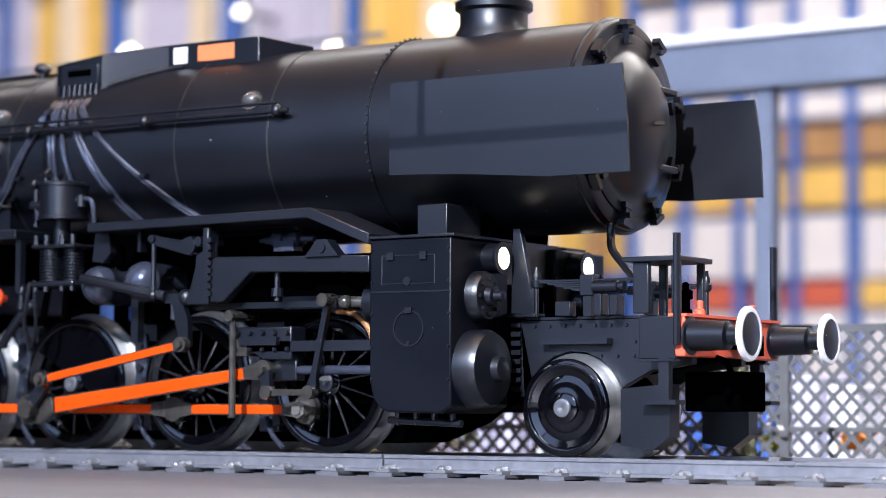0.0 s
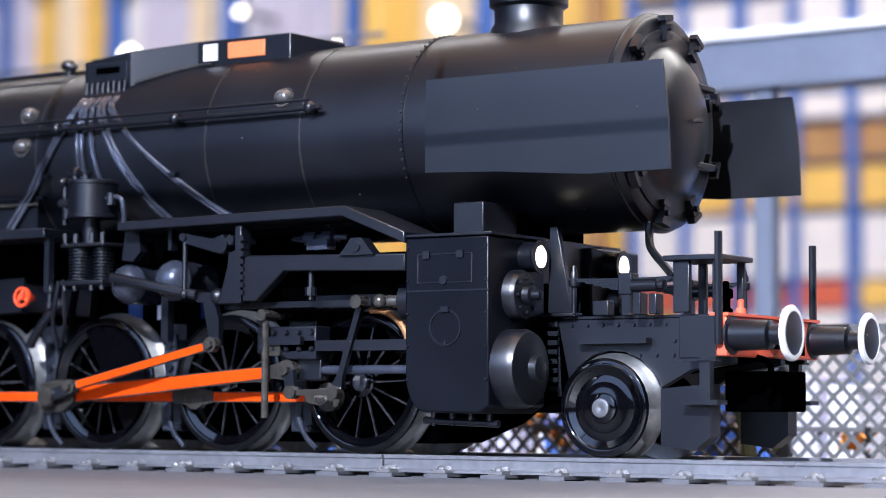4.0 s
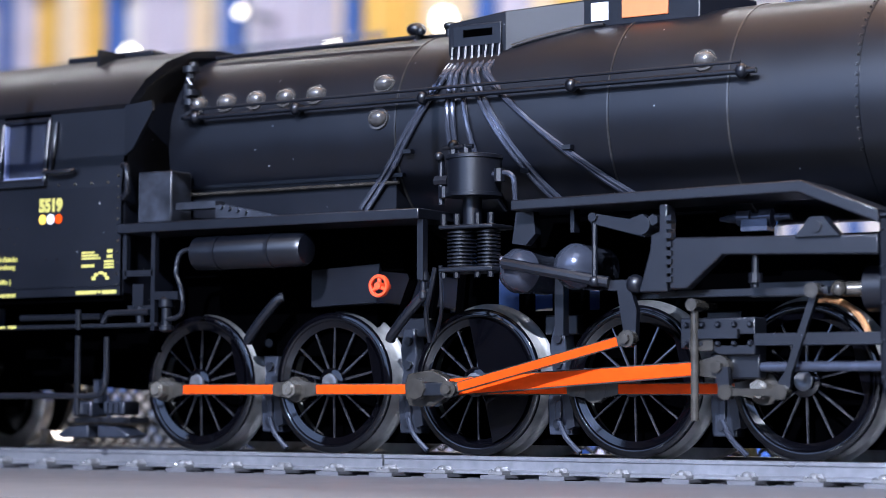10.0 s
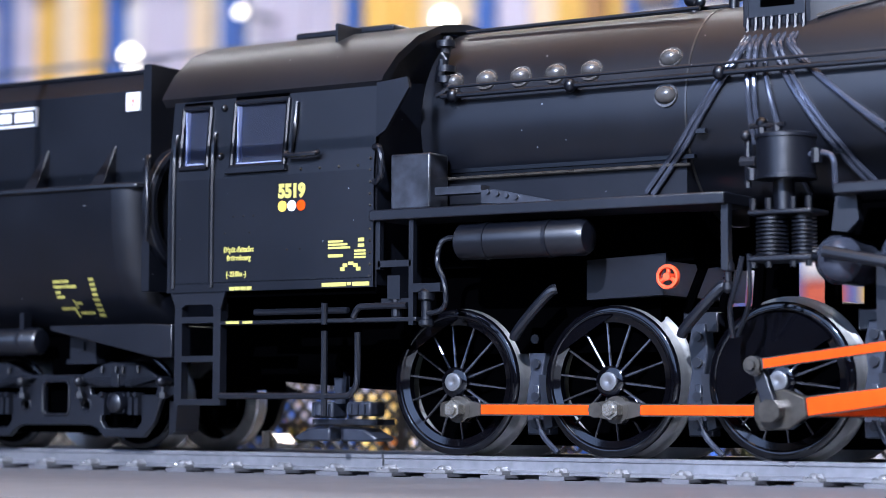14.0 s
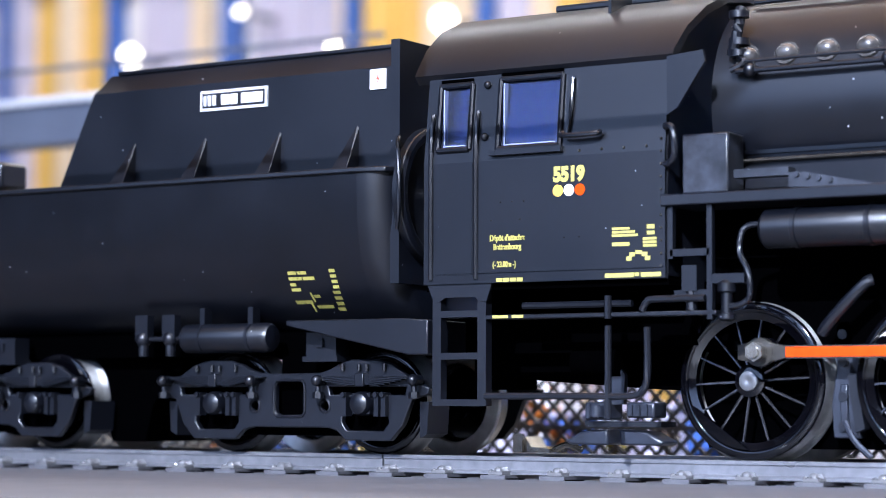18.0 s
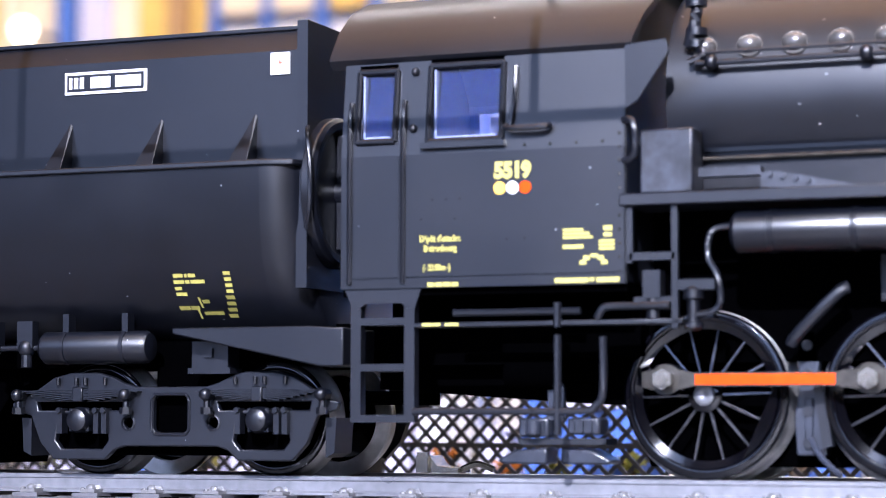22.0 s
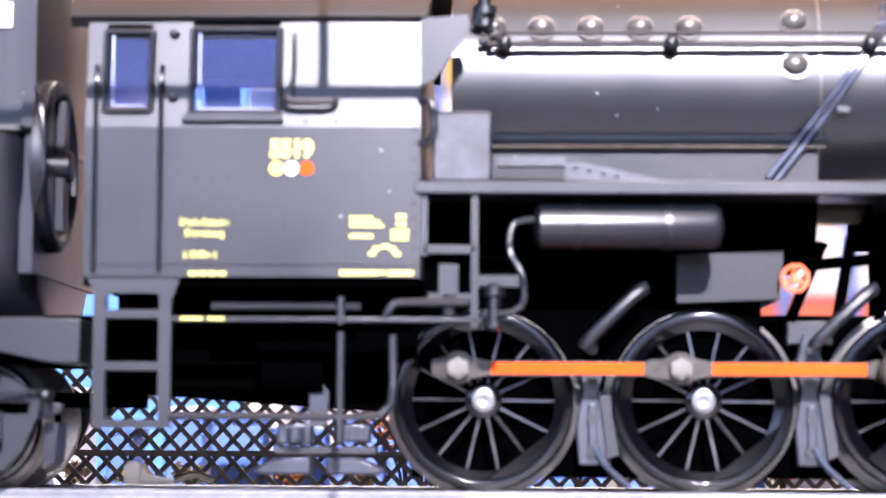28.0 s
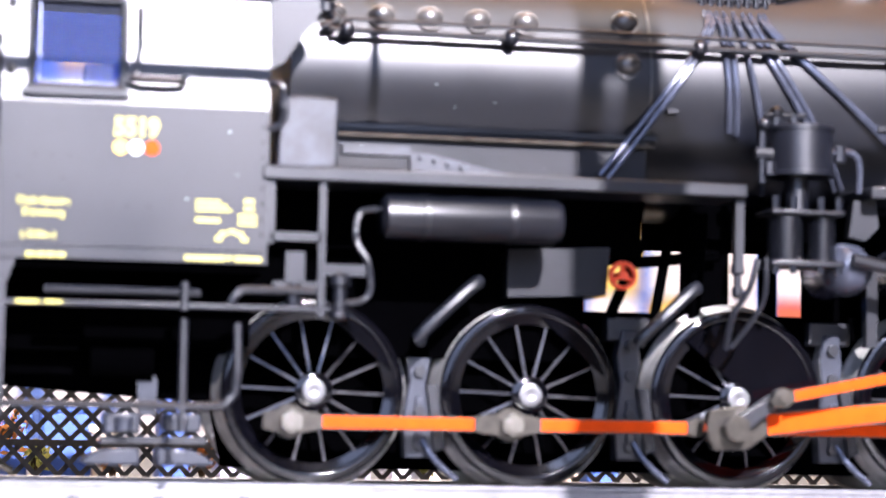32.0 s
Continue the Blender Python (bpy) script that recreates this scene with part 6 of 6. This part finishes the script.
def tub():
    half = [(0.35, 1.12), (0.62, 1.16), (0.95, 1.30), (1.2, 1.55), (1.34, 1.85), (1.40, 2.2), (1.42, 2.64)]
    ring = [(-y, z) for y, z in half[::-1]] + half
    part("water_tub", section(B(), ring, -14.8, -7.02), BLACK, tender, "smooth rounded water tub with yellow lettering")
    # rounded front corner of the tub
    bm = B()
    prev = None
    for k in range(9):
        a = radians(90 * k / 8)
        x = -7.02 + 0.36 * math.sin(a)
        f = 1 - 0.22 * (1 - math.cos(a))
        cur = [bm.verts.new((x, y * f, z)) for y, z in ring]
        if prev:
            for i in range(len(ring)):
                bm.faces.new((prev[i], cur[i], cur[(i + 1) % len(ring)], prev[(i + 1) % len(ring)]))
        else:
            bm.faces.new(cur)
        prev = cur
    bm.faces.new(prev[::-1])
    part("tub_front", bm, BLACK, tender)
    part("tub_rim", slab(B(), [(-14.85, -1.46), (-7.0, -1.46), (-6.72, -1.38), (-6.62, -1.2), (-6.62, 1.2), (-6.72, 1.38), (-7.0, 1.46), (-14.85, 1.46)], 2.64, 2.69), BLACK, tender, bevel=0.012)
    sec = [(-1.2, 2.66), (-1.18, 3.66), (-1.10, 3.74), (-1.02, 3.86), (1.02, 3.86), (1.10, 3.74), (1.18, 3.66), (1.2, 2.66)]
    bm = section(B(), sec, -10.4, -6.72)
    for v in bm.verts:
        if v.co.x < -8:
            v.co.x -= 0.55 * (3.86 - v.co.z) / 1.2
    coal = part("coal_bunker", bm, BLACK, tender, "sloping black coal bunker")
    part("bunker_front", box(B(), -6.74, -6.64, -1.26, 1.26, 1.60, 3.90), BLACK, coal)
    part("bunker_lid", box(B(), -10.3, -6.7, -1.04, 1.04, 3.86, 3.90), BLACK, coal, bevel=0.01)
    part("hatch", box(B(), -10.4, -9.95, -0.35, 0.25, 3.9, 4.0), FRAME, coal, bevel=0.02)
    for k in range(4):
        x = -7.17 - 0.92 * k
        bm = B()
        a = [bm.verts.new(p) for p in ((x, -1.19, 3.12), (x - 0.16, -1.4, 2.68), (x + 0.02, -1.4, 2.68), (x + 0.02, -1.18, 3.12), (x - 0.16, -1.18, 2.68), (x + 0.02, -1.18, 2.68))]
        bm.faces.new((a[0], a[1], a[2], a[3])), bm.faces.new((a[0], a[4], a[1])), bm.faces.new((a[3], a[2], a[5]))
        bm.faces.new((a[1], a[4], a[5], a[2])), bm.faces.new((a[0], a[3], a[5], a[4]))
        part("gusset", bm, BLACK, coal)
    np_ = part("name_plate", box(B(), -9.07, -8.24, -1.205, -1.175, 3.38, 3.58), WHITE, coal, "white-edged black name plate")
    part("plate_field", box(B(), -9.045, -8.265, -1.208, -1.204, 3.405, 3.555), BLACK, np_)
    bars(np_, WHITE, [(-9.02, -8.99, 3.43, 3.53), (-8.97, -8.93, 3.43, 3.53), (-8.91, -8.87, 3.43, 3.53), (-8.80, -8.70, 3.43, 3.53), (-8.69, -8.60, 3.43, 3.53), (-8.55, -8.29, 3.43, 3.53)], -1.2085)
    wp = part("warning_plate", box(B(), -7.02, -6.84, -1.205, -1.178, 3.45, 3.64), WHITE, coal, "white plate with a red flash")
    part("flash", prism(B(), [(-6.95, 3.48), (-6.90, 3.56), (-6.93, 3.56), (-6.91, 3.62), (-6.95, 3.54), (-6.92, 3.54)], -1.212, -1.206), RED, wp)
    rear = part("rear_box", box(B(), -13.9, -12.75, -0.6, 0.0, 2.86, 3.18), MID, tender, "dark box on feet at the tender's rear", bevel=0.03)
    part("box_lid", box(B(), -12.72, -12.42, -0.52, -0.1, 2.84, 3.14), FRAME, rear, bevel=0.04)
    for x in (-13.6, -13.05, -12.6):
        part("foot", box(B(), x - 0.07, x + 0.07, -0.5, -0.1, 2.69, 2.87), DEEP, rear)
    part("slanted_post", tube(B(), [(-12.98, -0.3, 3.15), (-13.2, -0.3, 3.6), (-13.46, -0.3, 4.1)], 0.05, 8), MID, rear)
    part("post_head", box(B(), -13.62, -13.38, -0.4, -0.2, 3.86, 4.14), MID, rear, bevel=0.02)
    part("post_socket", box(B(), -13.08, -12.86, -0.42, -0.18, 3.15, 3.32), FRAME, rear, bevel=0.02)
    # yellow print on the sloping flank: bars that lie on the curved sheet
    flank = lambda z: 1.2 + (z - 1.55) * 0.467 if z > 1.55 else 0.95 + (z - 1.30)
    block = [(-7.87, -7.775, 1.707, 1.745), (-7.76, -7.735, 1.707, 1.745), (-7.725, -7.655, 1.707, 1.745), (-7.86, -7.76, 1.654, 1.692), (-7.75, -7.708, 1.654, 1.692), (-7.695, -7.56, 1.654, 1.692),
             (-7.845, -7.78, 1.60, 1.636), (-7.83, -7.727, 1.552, 1.588), (-7.794, -7.694, 1.435, 1.473), (-7.683, -7.60, 1.435, 1.473), (-7.574, -7.507, 1.487, 1.523), (-7.545, -7.50, 1.39, 1.425),
             (-7.493, -7.36, 1.39, 1.425), (-7.60, -7.584, 1.45, 1.545), (-7.60, -7.584, 1.36, 1.45)]
    block += [(-7.385 + 0.014 * k, -7.32 + 0.014 * k, 1.72 - 0.0508 * k, 1.757 - 0.0508 * k) for k in range(8)]
    block += [(-7.40 + 0.014 * k, -7.375 + 0.014 * k, 1.72 - 0.0508 * k, 1.757 - 0.0508 * k) for k in range(4, 8)]
    for x0, x1, z0, z1 in block:
        y0, y1 = -flank(z0), -flank(z1)
        dx = -0.55 * (1.35 + 0.5 * (y0 + y1))
        part("text_bar", section(B(), [(y0 - 0.006, z0 + 0.004), (y1 - 0.006, z1 - 0.004), (y1 + 0.02, z1 - 0.004), (y0 + 0.02, z0 + 0.004)], x0 + dx, x1 + dx), CREAM, tender)
    # grab rail, ladder rail and hand brake column between cab and tender
    part("grab_rail", tube(B(), [(-6.62, -1.3, 2.96), (-6.58, -1.38, 2.9), (-6.54, -1.42, 2.6), (-6.54, -1.42, 2.3), (-6.6, -1.36, 2.1)], 0.022), FRAME, tender)
    bm = lathe(B(), "x", [(-6.65, 0.66), (-6.56, 0.66), (-6.53, 0.62), (-6.53, 0.56), (-6.58, 0.54)], 48, (0, -0.72, 2.45))
    box(bm, -6.58, -6.5, -0.80, -0.64, 1.95, 2.95)
    cyl(bm, (-6.6, -0.72, 2.45), (-6.46, -0.72, 2.45), 0.12, n=16)
    part("round_bulkhead", bm, BLACK, tender, "round ribbed fitting on the tender front", bevel=0.01)
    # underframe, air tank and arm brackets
    # near-black, so the shade beneath the tub is in the colour
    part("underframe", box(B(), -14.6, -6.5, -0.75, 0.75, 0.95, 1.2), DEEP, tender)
    t = part("brake_reservoir", lathe(B(), "x", [(-9.33, 0.02), (-9.31, 0.11), (-9.27, 0.145), (-8.26, 0.145), (-8.22, 0.12), (-8.2, 0.02)], 28, (0, -1.1, 1.12)), BLACK, tender, "small black brake reservoir")
    for x in (-9.05, -8.45):
        part("strap", lathe(B(), "x", [(x - 0.02, 0.145), (x - 0.018, 0.153), (x + 0.018, 0.153), (x + 0.02, 0.145)], 28, (0, -1.1, 1.12)), FRAME, t)
        part("hanger", box(B(), x - 0.03, x + 0.03, -1.16, -1.04, 1.25, 1.42), FRAME, t)
    bm = cyl(B(), (-9.9, -1.15, 1.12), (-9.3, -1.15, 1.12), 0.025, n=8)
    for x in (-9.8, -9.45):
        box(bm, x - 0.08, x + 0.08, -1.2, -1.1, 1.12, 1.36)
        cyl(bm, (x, -1.16, 0.95), (x, -1.16, 1.14), 0.05, n=10)
        ball(bm, (x, -1.16, 1.12), 0.08)
    part("brake_valve_set", bm, FRAME, tender)
    for x0 in (-6.25, -10.4):
        if x0 > -7:
            part("side_bracket", prism(B(), [(x0, 1.25), (x0, 0.93), (x0 - 0.22, 0.93), (x0 - 1.62, 1.22), (x0 - 1.62, 1.27), (x0 - 0.3, 1.27)], -1.36, -0.7), FRAME, tender, bevel=0.012)
        bm = box(B(), x0 - 1.55, x0 - 1.2, -1.12, -0.9, 0.90, 1.16)
        box(bm, x0 - 1.58, x0 - 1.17, -1.14, -0.9, 0.88, 0.93)
        box(bm, x0 - 1.42, x0 - 1.34, -1.15, -0.9, 1.02, 1.1)
        part("bogie_bearing", bm, FRAME, tender)


def pierced(bm, outline, holes, y0, y1):
    """A plate in x and z with holes through it."""
    loops = [outline] + holes
    faces = []
    for y in (y0, y1):
        edges = []
        for pts in loops:
            vs = [bm.verts.new((x, y, z)) for x, z in pts]
            edges += [bm.edges.new((vs[i], vs[(i + 1) % len(vs)])) for i in range(len(vs))]
        faces.append(edges)
    for edges in faces:
        bmesh.ops.triangle_fill(bm, use_beauty=True, edges=edges)
    for a, b in zip(*faces):
        bm.faces.new((a.verts[0], a.verts[1], b.verts[1], b.verts[0]))
    return bm


def rounded(x0, x1, z0, z1, r):
    pts = []
    for cx, cz, a0 in ((x1 - r, z1 - r, 0), (x0 + r, z1 - r, 90), (x0 + r, z0 + r, 180), (x1 - r, z0 + r, 270)):
        for k in range(4):
            a = radians(a0 + 30 * k)
            pts.append((cx + r * math.cos(a), cz + r * math.sin(a)))
    return pts


def bogie(xc):
    """A pressed-frame bogie with leaf springs and round axle boxes."""
    x = xc
    half = [(0.0, 0.77), (0.36, 0.775), (0.48, 0.81), (0.58, 0.86), (0.74, 0.90), (1.01, 0.90), (1.18, 0.86), (1.34, 0.76), (1.52, 0.66), (1.62, 0.63), (1.60, 0.57), (1.42, 0.52), (1.32, 0.28), (1.18, 0.13), (0.66, 0.13), (0.56, 0.22), (0.46, 0.25), (0.0, 0.25)]
    out = half + [(-a, b) for a, b in half[-2:0:-1]]
    holes = [rounded(-0.17, 0.17, 0.37, 0.69, 0.05)]
    for s in (-1, 1):
        holes.append([(s * 0.42 + 0.05 * math.cos(k * 0.6283), 0.455 + 0.05 * math.sin(k * 0.6283)) for k in range(10)])
        holes.append([(s * a, b) for a, b in ((0.48, 0.565), (0.46, 0.64), (1.36, 0.64), (1.34, 0.565))])
        holes.append([(s * a, b) for a, b in ((0.68, 0.225), (0.62, 0.30), (0.65, 0.53), (1.12, 0.53), (1.16, 0.30), (1.10, 0.225))])
    shift = lambda loop: [(x + a, b) for a, b in loop]
    f = part("bogie_frame", pierced(B(), shift(out), [shift(h) for h in holes], -1.06, -0.99), FRAME, tender, "blue-black pressed bogie side frame with openings", bevel=0.012, crease=30)
    part("bogie_frame", prism(B(), shift(out), 0.98, 1.06), FRAME, tender)
    # near-black sheet stands in for the shade behind the frame's openings
    part("shade_backing", prism(B(), shift([(-1.4, 0.75), (1.4, 0.75), (1.2, 0.17), (-1.2, 0.17)]), -0.93, -0.86), DEEP, tender)
    part("window_rim", tube(B(), [(a, -1.066, b) for a, b in shift(rounded(-0.185, 0.185, 0.355, 0.705, 0.06)) + shift(rounded(-0.185, 0.185, 0.355, 0.705, 0.06))[:1]], 0.014, 6), FRAME, f)
    for s in (-1, 1):
        part("hole_rim", lathe(B(), "y", [(-1.072, 0.058), (-1.068, 0.072), (-1.05, 0.075), (-1.05, 0.052), (-1.072, 0.058)], 20, (x + s * 0.42, 0, 0.455), caps=False), FRAME, f)
    for sx in (-1.50, -0.40, 0.40, 1.50):
        bm = cyl(B(), (x + sx, -1.19, 0.70), (x + sx, -1.05, 0.70), 0.05, n=8)
        ball(bm, (x + sx, -1.17, 0.70), 0.055)
        cyl(bm, (x + sx, -1.14, 0.53), (x + sx, -1.14, 0.72), 0.03, n=8)
        cyl(bm, (x + sx, -1.14, 0.53), (x + sx, -1.14, 0.59), 0.055, n=6)
        part("spring_hanger", bm, MID, f)
    for sx in (-0.885, 0.885):
        bm = B()
        for k in range(7):
            w = 0.60 - 0.065 * k
            z = 0.745 - 0.0135 * k
            prism(bm, [(x + sx + w * u, z + 0.011 * e - 0.02 * u * u) for e, us in ((0, (-1, -0.5, 0, 0.5, 1)), (1, (1, 0.5, 0, -0.5, -1))) for u in us], -1.14 - 0.002 * (k % 2), -1.06)
        spring = part("leaf_spring", bm, FRAME, f)
        part("spring_buckle", box(B(), x + sx - 0.05, x + sx + 0.05, -1.16, -1.05, 0.64, 0.77), FRAME, spring, bevel=0.01)
        bm = B()
        for d in (-0.05, 0.04, 0.24, -0.24):
            cyl(bm, (x + sx + d, -1.09, 0.79), (x + sx + d, -1.09, 0.855), 0.018, n=6)
        part("bolt_set", bm, MID, f)
        bm = lathe(B(), "y", [(-1.20, 0.02), (-1.196, 0.06), (-1.175, 0.095), (-1.13, 0.115), (-1.02, 0.115)], 28, (x + sx, 0, 0.48))
        box(bm, x + sx - 0.10, x + sx + 0.10, -1.12, -1.0, 0.38, 0.58)
        axle_box = part("axle_box", bm, BLACK, f, "round glossy black axle box")
        for d in (-0.20, 0.17, 0.25):
            bm = box(B(), x + sx + d - 0.025, x + sx + d + 0.025, -1.12, -1.02, 0.36, 0.585)
            cyl(bm, (x + sx + d, -1.12, 0.565), (x + sx + d, -1.15, 0.565), 0.026, n=6)
            part("axle_guide", bm, FRAME, axle_box)
        for s in (-1, 1):
            w = wheel(tender, 0.50, s * 0.72, "tender_wheel", spokes=0)
            w.location = ((x + sx) * S, s * 0.72 * S, 0.50 * S)
            WHEELS.append((w, 0.50, 0))
        part("axle", cyl(B(), (x + sx, -0.66, 0.5), (x + sx, 0.66, 0.5), 0.07, n=12), DEEP, tender)
    for d in (-1, 1):
        part("brake_block", prism(B(), [(x + d * 1.46, 0.16), (x + d * 1.54, 0.2), (x + d * 1.56, 0.5), (x + d * 1.46, 0.5)], -0.98, -0.62), FRAME, tender)
    # bolster is near-black too, carrying the shade between the wheels
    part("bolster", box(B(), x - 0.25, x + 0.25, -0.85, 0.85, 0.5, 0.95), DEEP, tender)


tub()
bogie(-8.04)
bogie(-12.2)
part("motor_block", prism(B(), [(-10.95, 1.0), (-9.75, 1.0), (-9.8, 0.82), (-10.0, 0.72), (-10.18, 0.45), (-10.28, 0.08), (-10.72, 0.08), (-10.85, 0.4), (-10.95, 0.7)], -0.55, 0.55), DEEP, tender, "black block between the bogies")


# ---- what moves ----


def motions():
    straight = [(t, pose(run(t) * S, 0, 0)) for t in [0.0, 1.5, 3.2, 3.5, 3.8, 4.15, 4.5] + [4.5 + 0.5 * k for k in range(1, 55)] + [32.0]]
    walk(loco, straight)
    walk(tender, straight)
    for w, r, start in WHEELS:
        p = w.location.copy()
        step = BEATS if r > 0.6 else sorted(set(BEATS + [3.35 + 0.3 * k for k in range(0, 95)]))
        walk(w, [(t, Matrix.Translation(p) @ Matrix.Rotation(radians(start) + run(t) / r, 4, "Y")) for t in step])

    def pin(t, far=0.0):
        a = crank(t) + far
        return CRANK * math.sin(a), AXLE + CRANK * math.cos(a)

    for rod, xa in RODS["coupling"]:
        walk(rod, [(t, pose((xa + pin(t)[0]) * S, 0, pin(t)[1] * S)) for t in BEATS])
    for rod, xa in RODS["far"]:
        walk(rod, [(t, pose((xa + pin(t, math.pi / 2)[0]) * S, 0, pin(t, math.pi / 2)[1] * S)) for t in BEATS])

    main, n = RODS["main"]
    ecc, e = RODS["eccentric"]
    rows = {k: [] for k in ("main", "crosshead", "return", "eccentric", "link", "union", "lever")}
    for t in BEATS:
        px, pz = pin(t)
        up = math.asin((0.80 - pz) / n)
        hx = px + n * math.cos(up)
        rows["main"].append((t, pose(px * S, 0, pz * S, 0, -math.degrees(up), 0)))
        rows["crosshead"].append((t, pose(hx * S, 0, 0.80 * S)))
        a = crank(t) + radians(228)
        ex, ez = 0.13 * math.sin(a), AXLE + 0.13 * math.cos(a)
        way = math.degrees(math.atan2(ex - px, ez - pz))
        rows["return"].append((t, pose(px * S, 0, pz * S, 0, way, 0)))
        # foot of the link: a swing of radius 0.44 about its pivot
        gx, gz = 1.86, 1.48
        best = min((k / 200 for k in range(-140, 141)), key=lambda u: abs(math.hypot(gx + 0.44 * math.sin(u) - ex, gz - 0.44 * math.cos(u) - ez) - e))
        fx, fz = gx + 0.44 * math.sin(best), gz - 0.44 * math.cos(best)
        rows["link"].append((t, pose(gx * S, 0, gz * S, 0, -math.degrees(best), 0)))
        rows["eccentric"].append((t, pose(ex * S, 0, ez * S, 0, -math.degrees(math.atan2(fz - ez, fx - ex)), 0)))
        # combination lever: foot follows the crosshead, head stays near the valve spindle
        bx, bz = hx + 0.60, 0.60
        lean = math.degrees(math.atan2(3.62 - bx, 0.88))
        rows["lever"].append((t, pose(bx * S, 0, bz * S, 0, lean, 0)))
        rows["union"].append((t, pose((hx + 0.10) * S, 0, 0.585 * S)))
    walk(main, rows["main"])
    walk(RODS["crosshead"], rows["crosshead"])
    walk(RODS["return"], rows["return"])
    walk(ecc, rows["eccentric"])
    walk(RODS["link"], rows["link"])
    walk(RODS["union"], rows["union"])
    walk(RODS["lever"], rows["lever"])


motions()
